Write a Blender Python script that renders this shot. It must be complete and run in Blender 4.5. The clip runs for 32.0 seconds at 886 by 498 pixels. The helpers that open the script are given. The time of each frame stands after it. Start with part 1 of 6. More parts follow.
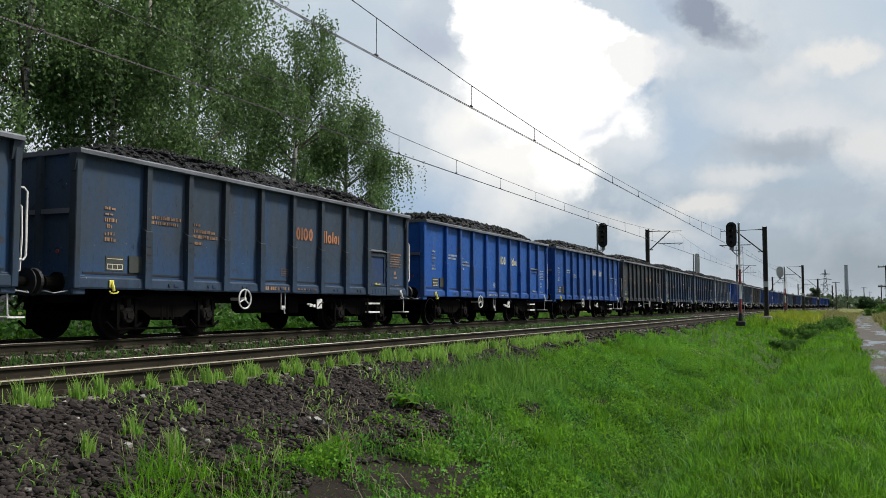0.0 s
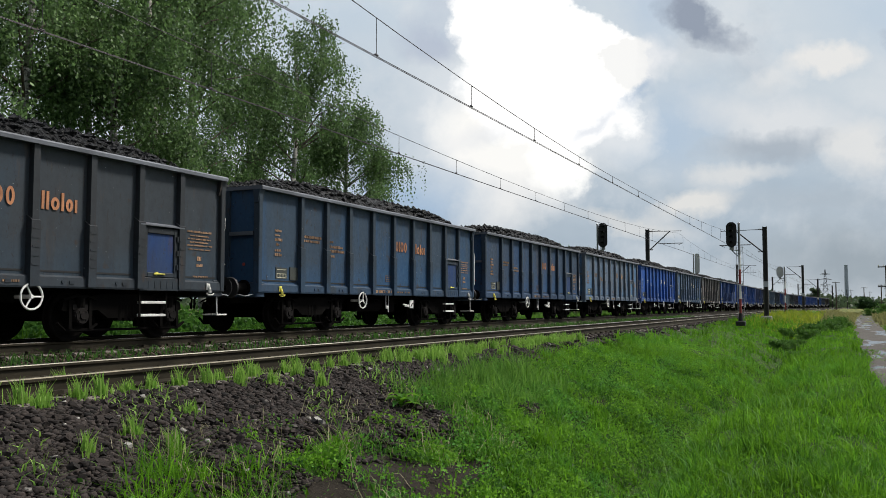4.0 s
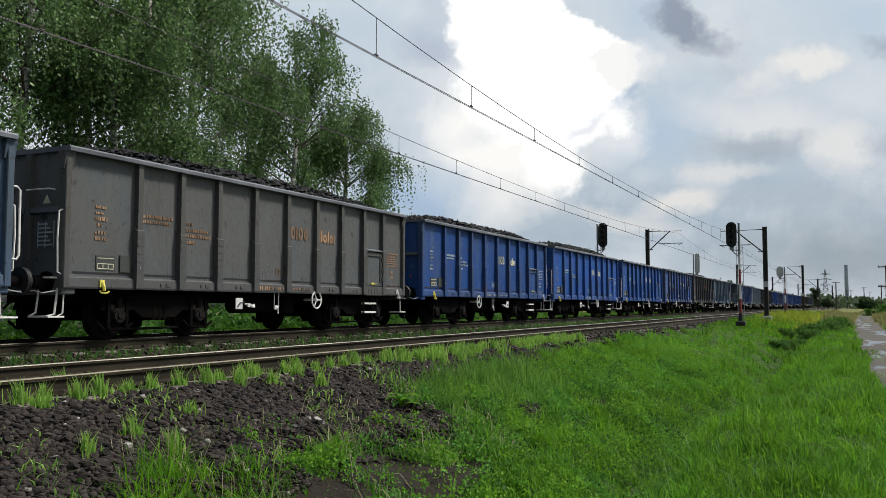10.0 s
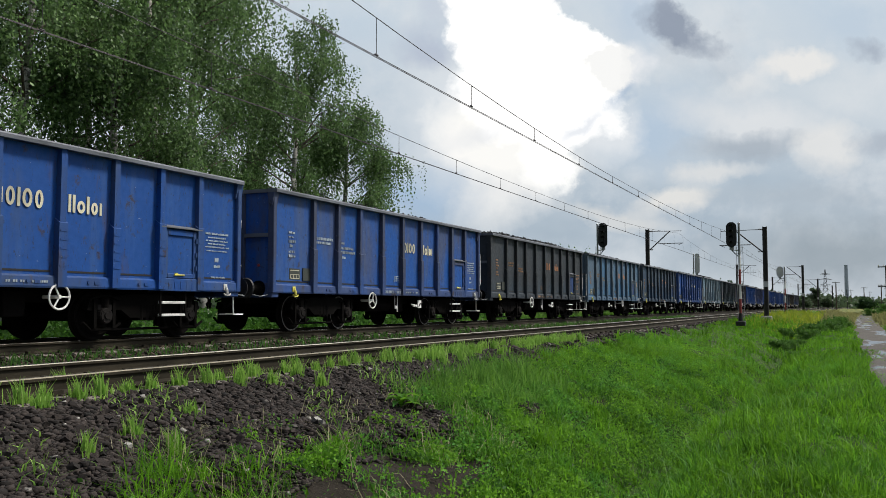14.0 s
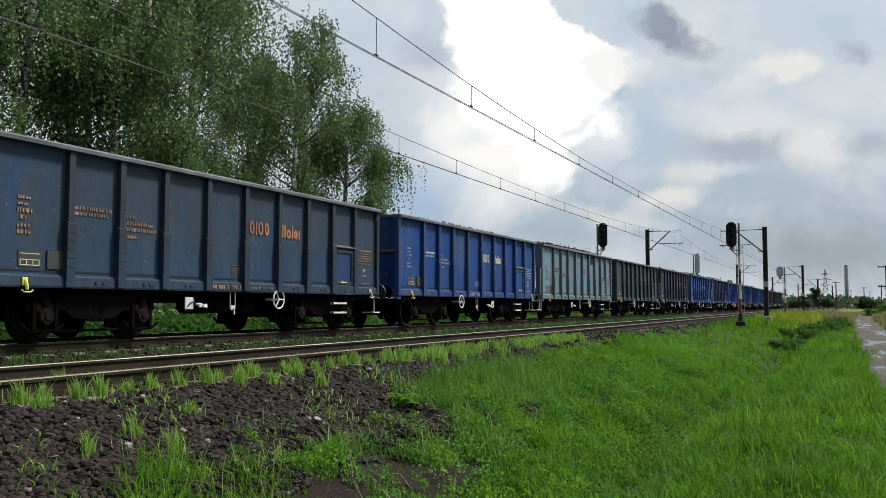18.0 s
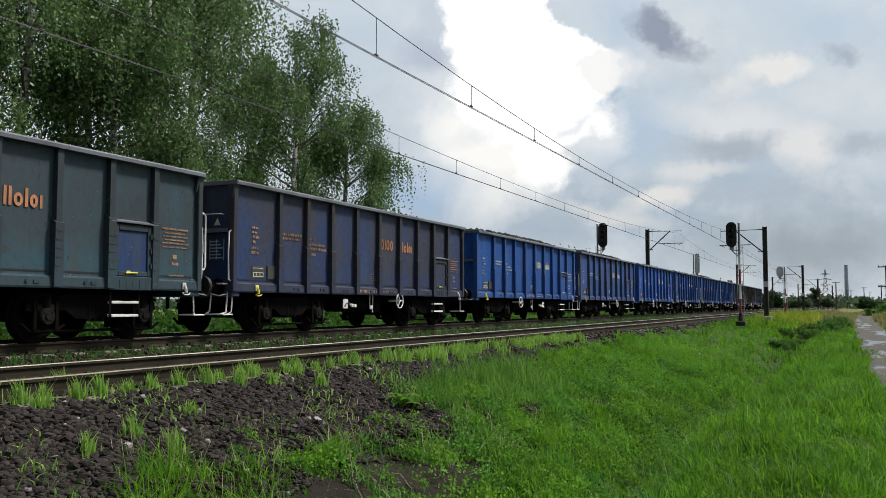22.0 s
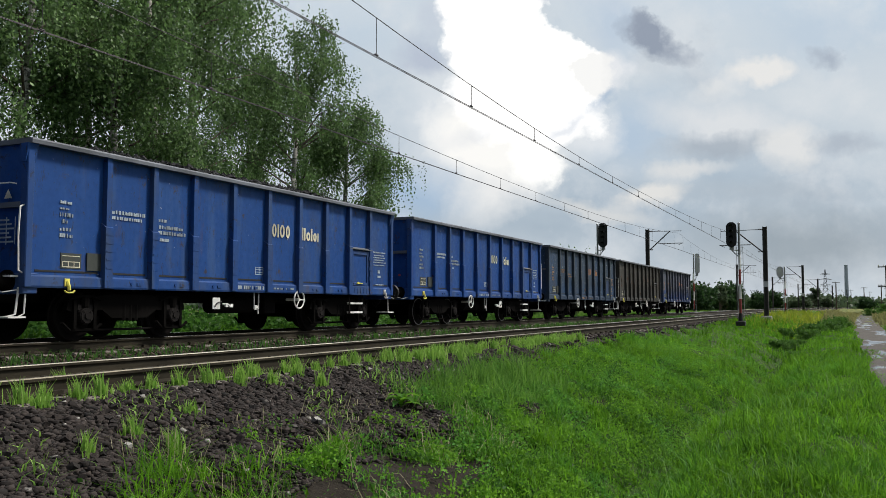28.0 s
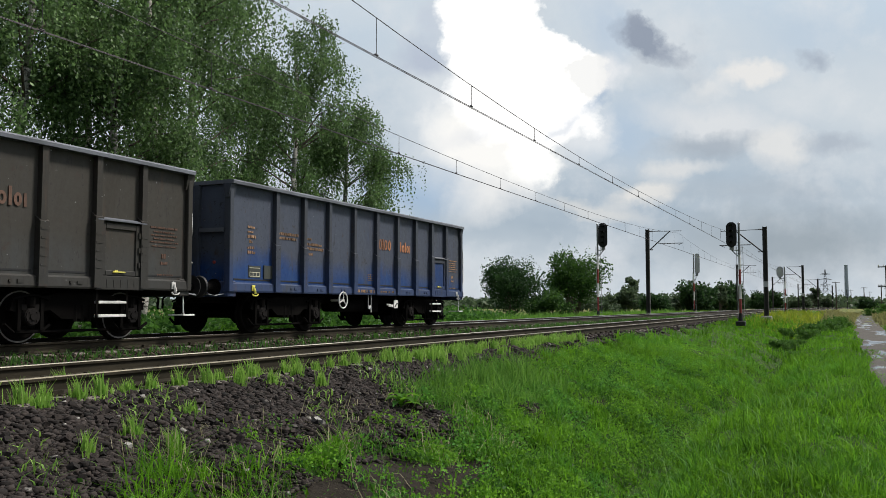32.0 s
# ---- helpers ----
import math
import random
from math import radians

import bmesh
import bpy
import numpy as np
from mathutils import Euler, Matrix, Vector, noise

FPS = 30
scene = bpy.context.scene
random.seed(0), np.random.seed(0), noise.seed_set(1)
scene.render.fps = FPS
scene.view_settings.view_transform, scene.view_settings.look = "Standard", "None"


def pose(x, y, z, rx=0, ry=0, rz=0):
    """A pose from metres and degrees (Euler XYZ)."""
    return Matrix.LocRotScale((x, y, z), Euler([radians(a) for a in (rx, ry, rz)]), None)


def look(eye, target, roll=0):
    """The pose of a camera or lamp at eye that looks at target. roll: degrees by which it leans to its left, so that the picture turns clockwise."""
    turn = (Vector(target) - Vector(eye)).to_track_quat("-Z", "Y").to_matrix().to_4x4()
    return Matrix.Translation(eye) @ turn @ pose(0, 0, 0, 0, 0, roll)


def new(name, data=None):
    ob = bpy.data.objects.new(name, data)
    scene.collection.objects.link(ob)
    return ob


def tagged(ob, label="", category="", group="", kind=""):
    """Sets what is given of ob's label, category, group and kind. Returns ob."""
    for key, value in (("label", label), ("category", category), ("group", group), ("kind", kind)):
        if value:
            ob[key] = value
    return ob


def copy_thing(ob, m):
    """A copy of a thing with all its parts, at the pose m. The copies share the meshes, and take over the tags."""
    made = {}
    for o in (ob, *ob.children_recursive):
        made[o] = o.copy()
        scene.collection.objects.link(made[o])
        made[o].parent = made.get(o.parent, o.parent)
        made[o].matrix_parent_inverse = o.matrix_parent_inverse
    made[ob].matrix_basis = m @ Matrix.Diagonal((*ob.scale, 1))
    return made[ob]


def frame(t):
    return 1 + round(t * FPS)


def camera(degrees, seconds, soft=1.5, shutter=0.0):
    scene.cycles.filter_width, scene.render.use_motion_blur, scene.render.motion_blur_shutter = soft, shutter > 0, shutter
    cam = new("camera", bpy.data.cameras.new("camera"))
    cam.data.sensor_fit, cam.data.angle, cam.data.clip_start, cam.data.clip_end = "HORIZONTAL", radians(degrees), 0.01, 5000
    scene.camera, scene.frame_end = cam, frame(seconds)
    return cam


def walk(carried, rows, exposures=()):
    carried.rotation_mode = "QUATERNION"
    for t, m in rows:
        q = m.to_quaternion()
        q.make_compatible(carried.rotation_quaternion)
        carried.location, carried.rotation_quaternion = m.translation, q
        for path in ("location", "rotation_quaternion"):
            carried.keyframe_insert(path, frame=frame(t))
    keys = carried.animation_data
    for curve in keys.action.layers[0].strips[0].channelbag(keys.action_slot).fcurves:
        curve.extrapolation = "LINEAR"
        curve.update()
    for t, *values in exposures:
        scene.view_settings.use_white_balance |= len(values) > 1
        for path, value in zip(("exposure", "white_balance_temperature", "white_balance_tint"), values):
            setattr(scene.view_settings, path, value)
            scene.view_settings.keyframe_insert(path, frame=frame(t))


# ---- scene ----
# The camera stands still beside the line: x across the tracks, y along them, z = 0 at the near rail's head.
cam = camera(54.11, 32.0, soft=0.45)
EYE = (0.0, 0.0, 0.65)
walk(cam, [(0.0, pose(*EYE, 93.7456, 0, 24.687)), (32.0, pose(*EYE, 93.7456, 0, 24.687))], exposures=[(0.0, 0.0), (32.0, 0.0)])

# ---- world, sun ----
SUN_EL, SUN_AZ = 52.0, 52.0          # degrees above the horizon, and from +y towards +x
world = bpy.data.worlds.new("world")
scene.world = world
world.use_nodes = True
wt = world.node_tree
for n in list(wt.nodes):
    wt.nodes.remove(n)
w_out = wt.nodes.new("ShaderNodeOutputWorld")
w_sky = wt.nodes.new("ShaderNodeTexSky")
w_sky.sky_type = "NISHITA"
w_sky.sun_disc = False
w_sky.sun_elevation = radians(SUN_EL)
w_sky.sun_rotation = radians(SUN_AZ)
w_sky.dust_density = 3.0
w_bg = wt.nodes.new("ShaderNodeBackground")
w_bg.inputs[1].default_value = 0.07
w_cl = wt.nodes.new("ShaderNodeBackground")          # the overcast veil all round
w_tc = wt.nodes.new("ShaderNodeTexCoord")
w_n = wt.nodes.new("ShaderNodeTexNoise")
w_n.inputs["Scale"].default_value = 3.0
w_n.inputs["Detail"].default_value = 6.0
w_r = wt.nodes.new("ShaderNodeValToRGB")
w_r.color_ramp.elements[0].position, w_r.color_ramp.elements[0].color = 0.35, (0.42, 0.48, 0.56, 1)
w_r.color_ramp.elements[1].position, w_r.color_ramp.elements[1].color = 0.68, (0.80, 0.84, 0.90, 1)
w_mix = wt.nodes.new("ShaderNodeMixShader")
w_mix.inputs[0].default_value = 0.75
wt.links.new(w_tc.outputs["Generated"], w_n.inputs["Vector"])
wt.links.new(w_n.outputs[0], w_r.inputs[0])
# thin cloud is brightest round the sun and dims away from it
w_dot = wt.nodes.new("ShaderNodeVectorMath")
w_dot.operation = "DOT_PRODUCT"
w_dot.inputs[1].default_value = (math.sin(radians(SUN_AZ)) * math.cos(radians(SUN_EL)), math.cos(radians(SUN_AZ)) * math.cos(radians(SUN_EL)), math.sin(radians(SUN_EL)))
wt.links.new(w_tc.outputs["Generated"], w_dot.inputs[0])
w_glow = wt.nodes.new("ShaderNodeMapRange")
w_glow.interpolation_type = "SMOOTHSTEP"
w_glow.inputs["From Min"].default_value, w_glow.inputs["From Max"].default_value = -0.5, 1.0
w_glow.inputs["To Min"].default_value, w_glow.inputs["To Max"].default_value = 0.12, 1.25
wt.links.new(w_dot.outputs["Value"], w_glow.inputs["Value"])
wt.links.new(w_glow.outputs[0], w_cl.inputs[1])
wt.links.new(w_r.outputs[0], w_cl.inputs[0])
wt.links.new(w_sky.outputs[0], w_bg.inputs[0])
wt.links.new(w_bg.outputs[0], w_mix.inputs[1])
wt.links.new(w_cl.outputs[0], w_mix.inputs[2])
wt.links.new(w_mix.outputs[0], w_out.inputs[0])

sun = new("sun", bpy.data.lights.new("sun", "SUN"))
sun.data.energy, sun.data.angle, sun.data.color = 4.2, radians(11), (1.0, 0.96, 0.88)
_e, _a = radians(SUN_EL), radians(SUN_AZ)
sun.matrix_world = look((0, 0, 60), (-math.sin(_a) * math.cos(_e) * 50, -math.cos(_a) * math.cos(_e) * 50, 60 - math.sin(_e) * 50))


# ---- materials ----
class Nodes:
    """A short hand for building node trees."""

    def __init__(self, name):
        self.mat = bpy.data.materials.new(name)
        self.mat.use_nodes = True
        self.t = self.mat.node_tree
        self.bsdf = self.t.nodes["Principled BSDF"]
        self.out = self.t.nodes["Material Output"]

    def node(self, kind, **inputs):
        n = self.t.nodes.new(kind)
        for k, v in inputs.items():
            self.put(n.inputs[k.replace("_", " ")], v)
        return n

    def put(self, socket, v):
        if isinstance(v, bpy.types.NodeSocket):
            self.t.links.new(v, socket)
        else:
            socket.default_value = v

    def coords(self, which="Object"):
        return self.node("ShaderNodeTexCoord").outputs[which]

    def noise(self, scale, detail=4.0, rough=0.55, vector=None, stretch=None, distort=0.0):
        v = vector if vector is not None else self.coords()
        if stretch:
            m = self.node("ShaderNodeMapping", Vector=v)
            m.inputs["Scale"].default_value = stretch
            v = m.outputs[0]
        n = self.node("ShaderNodeTexNoise", Vector=v, Scale=scale, Detail=detail, Roughness=rough, Distortion=distort)
        return n.outputs[0]

    def ramp(self, fac, *stops):
        n = self.node("ShaderNodeValToRGB", Fac=fac)
        e = n.color_ramp.elements
        while len(e) < len(stops):
            e.new(0.5)
        for el, (p, c) in zip(e, stops):
            el.position = p
            el.color = (*c, 1) if isinstance(c, tuple) else (c, c, c, 1)
        return n.outputs[0]

    def mix(self, fac, a, b, blend="MIX"):
        n = self.t.nodes.new("ShaderNodeMix")
        n.data_type, n.blend_type = "RGBA", blend
        self.put(n.inputs[0], fac)
        self.put(n.inputs[6], a if not isinstance(a, tuple) else (*a, 1))
        self.put(n.inputs[7], b if not isinstance(b, tuple) else (*b, 1))
        return n.outputs[2]

    def math(self, op, a, b=0.0, c=0.0, clamp=False):
        n = self.t.nodes.new("ShaderNodeMath")
        n.operation, n.use_clamp = op, clamp
        self.put(n.inputs[0], a)
        self.put(n.inputs[1], b)
        self.put(n.inputs[2], c)
        return n.outputs[0]

    def split(self, v):
        return self.node("ShaderNodeSeparateXYZ", Vector=v).outputs

    def bump(self, height, strength=0.3, distance=0.02):
        n = self.node("ShaderNodeBump", Height=height, Strength=strength, Distance=distance)
        self.put(self.bsdf.inputs["Normal"], n.outputs[0])

    def finish(self, color, rough=0.6, metal=0.0, spec=0.5):
        self.put(self.bsdf.inputs["Base Color"], color if not isinstance(color, tuple) else (*color, 1))
        self.put(self.bsdf.inputs["Roughness"], rough)
        self.bsdf.inputs["Metallic"].default_value = metal
        self.bsdf.inputs["Specular IOR Level"].default_value = spec
        return self.mat


def plain(name, color, rough=0.6, metal=0.0, vary=0.25, scale=6.0, bump=0.15, spec=0.5):
    """A surface of one colour with two scales of dirt."""
    n = Nodes(name)
    big = n.noise(scale * 0.15, 3)
    fine = n.noise(scale * 2.0, 5)
    dark = tuple(c * (1 - vary) for c in color)
    light = tuple(min(1, c * (1 + vary * 0.6)) for c in color)
    c = n.mix(n.ramp(big, (0.35, 0.0), (0.65, 1.0)), dark, light)
    c = n.mix(n.ramp(fine, (0.5, 0.0), (0.75, 0.5)), c, tuple(x * 0.6 for x in color))
    if bump:
        n.bump(fine, bump, 0.01)
    return n.finish(c, rough, metal, spec)


def wagon_paint(name, paint, grime, amount, seed, faded=(0.16, 0.27, 0.38), clean_low=0.0, flecks=0.72):
    """Worn wagon paint: paint, coal dust and rust that lie in large blotches and streaks; amount: the share of grime."""
    n = Nodes(name)
    v = n.node("ShaderNodeVectorMath", Vector=n.coords())
    v.operation = "ADD"
    v.inputs[1].default_value = (seed * 7.3, seed * 3.1, seed * 1.7)
    v = v.outputs[0]
    big = n.noise(0.45, 3, 0.5, v)
    streak = n.noise(2.2, 5, 0.6, v, stretch=(1.0, 1.4, 0.16))
    fine = n.noise(9.0, 6, 0.65, v)
    spots = n.noise(3.4, 4, 0.7, v)
    z = n.split(n.coords())[2]
    low = n.ramp(n.math("ADD", n.math("MULTIPLY", z, 0.33), n.math("MULTIPLY", big, 0.45)), (0.62, 1.0), (0.78, 0.0))
    level = n.math("ADD", n.math("MULTIPLY", big, 0.5), n.math("MULTIPLY", streak, 0.5))
    lo = 0.72 - 0.5 * amount
    g = n.ramp(level, (lo - 0.07, 0.0), (lo + 0.10, 1.0))
    g = n.math("MULTIPLY", g, n.math("SUBTRACT", 1.0, n.math("MULTIPLY", low, clean_low)))
    c = n.mix(n.ramp(fine, (0.3, 0.0), (0.7, 0.3)), paint, tuple(x * 0.62 for x in paint))
    c = n.mix(n.ramp(streak, (0.5, 0.0), (0.85, 0.2)), c, faded)
    c = n.mix(n.math("MULTIPLY", g, 0.35 + 0.6 * amount), c, grime)
    c = n.mix(n.ramp(spots, (0.62, 0.0), (0.70, 0.8)), c, (0.045, 0.032, 0.026))
    rust = n.noise(1.6, 6, 0.7, v, stretch=(1.0, 2.0, 0.35))
    c = n.mix(n.ramp(rust, (0.60, 0.0), (0.72, 0.55)), c, (0.075, 0.045, 0.028))
    scr = n.noise(5.0, 4, 0.8, v, stretch=(1.0, 3.5, 0.8), distort=1.0)
    c = n.mix(n.ramp(scr, (0.605, 0.0), (0.635, 0.75)), c, (0.022, 0.020, 0.020))
    run = n.noise(1.1, 6, 0.65, v, stretch=(1.0, 1.2, 0.45), distort=0.6)
    c = n.mix(n.ramp(run, (0.55, 0.0), (0.66, 0.25 + 0.5 * amount)), c, tuple(x * 0.8 for x in grime))
    c = n.mix(n.ramp(n.noise(16.0, 3, 0.6, v), (flecks, 0.0), (flecks + 0.04, 0.7)), c, (0.40, 0.42, 0.42))
    n.bump(n.math("ADD", n.math("MULTIPLY", big, 2.0), n.math("MULTIPLY", fine, 0.25)), 0.35, 0.03)
    return n.finish(c, n.ramp(fine, (0.3, 0.5), (0.7, 0.75)), 0.0, 0.28)


def leaf_mat(name, dark, light, clumps=0.0, gloss=0.35, thin=0.45, skew=1.0, cool=0.0):
    """Leaves or blades that vary one by one and in drifts; cool: how far some drifts turn blue-green."""
    n = Nodes(name)
    r = n.node("ShaderNodeNewGeometry").outputs["Random Per Island"]
    if clumps:
        r = n.mix(clumps, r, n.ramp(n.noise(1.1, 3, 0.6), (0.38, 0.0), (0.64, 1.0)))
    c = n.mix(n.math("POWER", r, skew), dark, light)
    big = n.noise(0.25, 2)
    c = n.mix(n.ramp(big, (0.35, 0.0), (0.7, 0.5)), c, tuple(x * 0.6 for x in dark))
    if cool:
        drift = n.ramp(n.noise(0.9, 4, 0.6), (0.48, 0.0), (0.60, cool))
        c = n.mix(drift, c, n.mix(r, tuple(x * 0.8 for x in dark), (light[0] * 0.45, light[1] * 0.75, light[2] * 2.2)))
    n.finish(c, 0.55, 0.0, gloss)
    tr = n.node("ShaderNodeBsdfTranslucent", Color=n.mix(0.5, c, light))
    mixs = n.t.nodes.new("ShaderNodeMixShader")
    mixs.inputs[0].default_value = thin
    n.t.links.new(n.bsdf.outputs[0], mixs.inputs[1])
    n.t.links.new(tr.outputs[0], mixs.inputs[2])
    n.t.links.new(mixs.outputs[0], n.out.inputs[0])
    return n.mat


def ground_mat():
    n = Nodes("ground_earth")
    co = n.coords()
    x, y, z = n.split(co)
    wob = n.noise(0.35, 4, 0.6)
    fine = n.noise(14.0, 6, 0.7)
    mid = n.noise(2.2, 4, 0.6)
    grass = n.mix(n.ramp(mid, (0.35, 0.0), (0.65, 1.0)), (0.022, 0.052, 0.007), (0.055, 0.115, 0.014))
    grass = n.mix(n.ramp(fine, (0.35, 0.0), (0.7, 0.6)), grass, (0.02, 0.028, 0.009))
    dry = n.mix(n.ramp(mid, (0.35, 0.0), (0.65, 1.0)), (0.12, 0.13, 0.035), (0.21, 0.20, 0.07))
    far = n.ramp(n.math("ADD", n.math("MULTIPLY", y, 0.01), n.math("MULTIPLY", wob, 0.5)), (0.75, 0.0), (1.0, 1.0))
    grass = n.mix(n.math("MULTIPLY", far, n.ramp(n.noise(0.05, 3), (0.35, 0.2), (0.6, 1.0))), grass, dry)
    soil = n.mix(fine, (0.008, 0.006, 0.005), (0.034, 0.027, 0.020))
    at_n = n.node("ShaderNodeAttribute")
    at_n.attribute_name = "soil"
    mask = n.ramp(n.math("ADD", at_n.outputs["Fac"], n.math("MULTIPLY", n.math("SUBTRACT", fine, 0.5), 0.8)), (0.42, 0.0), (0.58, 1.0))
    c = n.mix(mask, grass, soil)
    n.bump(n.math("ADD", fine, n.math("MULTIPLY", mid, 2.0)), 0.6, 0.05)
    return n.finish(c, 0.95, 0.0, 0.2)


def road_mat():
    n = Nodes("road_mud")
    fine = n.noise(9.0, 6, 0.7)
    big = n.noise(0.8, 3, 0.5, stretch=(1.6, 0.35, 1))
    wet = n.ramp(big, (0.55, 0.0), (0.60, 1.0))
    c = n.mix(fine, (0.045, 0.038, 0.032), (0.11, 0.097, 0.083))
    c = n.mix(wet, c, (0.05, 0.045, 0.04))
    n.bump(n.math("MULTIPLY", fine, n.math("SUBTRACT", 1.0, wet)), 0.7, 0.03)
    return n.finish(c, n.mix(wet, (0.9, 0.9, 0.9), (0.05, 0.05, 0.05)), 0.0, 0.35)


def stone_mat(name, a, b, c2):
    n = Nodes(name)
    r = n.node("ShaderNodeNewGeometry").outputs["Random Per Island"]
    o = n.node("ShaderNodeObjectInfo").outputs["Random"]
    f = n.math("FRACT", n.math("ADD", r, o))
    c = n.ramp(f, (0.0, a), (0.7, b), (0.988, b), (1.0, c2))
    fine = n.noise(40.0, 5, 0.7)
    c = n.mix(n.ramp(fine, (0.4, 0.0), (0.7, 0.5)), c, tuple(x * 0.5 for x in a))
    n.bump(fine, 0.4, 0.01)
    return n.finish(c, 0.9, 0.0, 0.25)


def coal_mat():
    n = Nodes("coal")
    fine = n.noise(26.0, 6, 0.75)
    vor = n.node("ShaderNodeTexVoronoi", Vector=n.coords(), Scale=9.0)
    c = n.mix(n.ramp(fine, (0.4, 0.0), (0.75, 1.0)), (0.0015, 0.0015, 0.002), (0.011, 0.011, 0.013))
    n.bump(n.math("ADD", vor.outputs[0], n.math("MULTIPLY", fine, 0.5)), 1.0, 0.12)
    return n.finish(c, n.ramp(fine, (0.35, 0.30), (0.6, 0.75)), 0.0, 0.32)


def bark_mat(name, base, mark):
    n = Nodes(name)
    s = n.noise(5.0, 5, 0.7, stretch=(1, 1, 2.2))
    c = n.mix(n.ramp(s, (0.5, 0.0), (0.6, 1.0)), base, mark)
    n.bump(s, 0.6, 0.03)
    return n.finish(c, 0.85)


def cloud_mat():
    """Broken cloud over a pale sky; the layer's own forward axis is -z, and the pattern is laid out on its tangent plane."""
    n = Nodes("cloud_layer")
    x, y, z = n.split(n.coords())
    nz = n.math("MULTIPLY", z, -1.0)
    u = n.math("DIVIDE", x, nz)
    v = n.math("DIVIDE", y, nz)
    uv = n.node("ShaderNodeCombineXYZ", X=u, Y=v).outputs[0]
    # the pattern is pulled about at two scales, so that every rim is ragged
    for sc, amp in ((4.0, 0.045), (13.0, 0.055), (38.0, 0.022), (90.0, 0.008)):
        w = n.node("ShaderNodeTexNoise", Vector=uv, Scale=sc, Detail=5.0, Roughness=0.6)
        wx, wy, wz = n.split(w.outputs["Color"])
        u = n.math("ADD", u, n.math("MULTIPLY", n.math("SUBTRACT", wx, 0.5), amp * 1.3))
        v = n.math("ADD", v, n.math("MULTIPLY", n.math("SUBTRACT", wy, 0.5), amp * 0.8))
    warp = n.noise(3.5, 8, 0.62, uv)
    warp2 = n.math("ADD", n.math("MULTIPLY", n.noise(7.0, 8, 0.62, uv, distort=0.3), 0.6), n.math("MULTIPLY", n.noise(19.0, 8, 0.6, uv), 0.4))
    soft = n.noise(2.0, 5, 0.5, uv, stretch=(1.0, 2.2, 1))

    def blob(cx, cy, rx, ry, rot, lo, hi, w=0.5):
        """A cloud mass: an ellipse with a frayed rim."""
        ca, sa = math.cos(rot), math.sin(rot)
        du = n.math("SUBTRACT", u, cx)
        dv = n.math("SUBTRACT", v, cy)
        a = n.math("DIVIDE", n.math("ADD", n.math("MULTIPLY", du, ca), n.math("MULTIPLY", dv, sa)), rx)
        b = n.math("DIVIDE", n.math("SUBTRACT", n.math("MULTIPLY", dv, ca), n.math("MULTIPLY", du, sa)), ry)
        r = n.math("SQRT", n.math("ADD", n.math("MULTIPLY", a, a), n.math("MULTIPLY", b, b)))
        r = n.math("ADD", r, n.math("MULTIPLY", n.math("SUBTRACT", warp2, 0.5), w * 2))
        return n.ramp(n.math("MULTIPLY", r, 0.5), (lo * 0.5, 1.0), (hi * 0.5, 0.0))

    c = n.mix(n.ramp(v, (0.0, 0.0), (0.30, 1.0)), (0.39, 0.48, 0.57), (0.60, 0.71, 0.82))
    c = n.mix(n.ramp(soft, (0.36, 0.0), (0.60, 0.9)), c, (0.70, 0.76, 0.81))
    c = n.mix(n.ramp(warp, (0.54, 0.0), (0.72, 0.5)), c, (0.42, 0.47, 0.54))
    c = n.mix(n.ramp(warp2, (0.48, 0.0), (0.66, 0.6)), c, (0.80, 0.83, 0.86))
    return n, c, blob


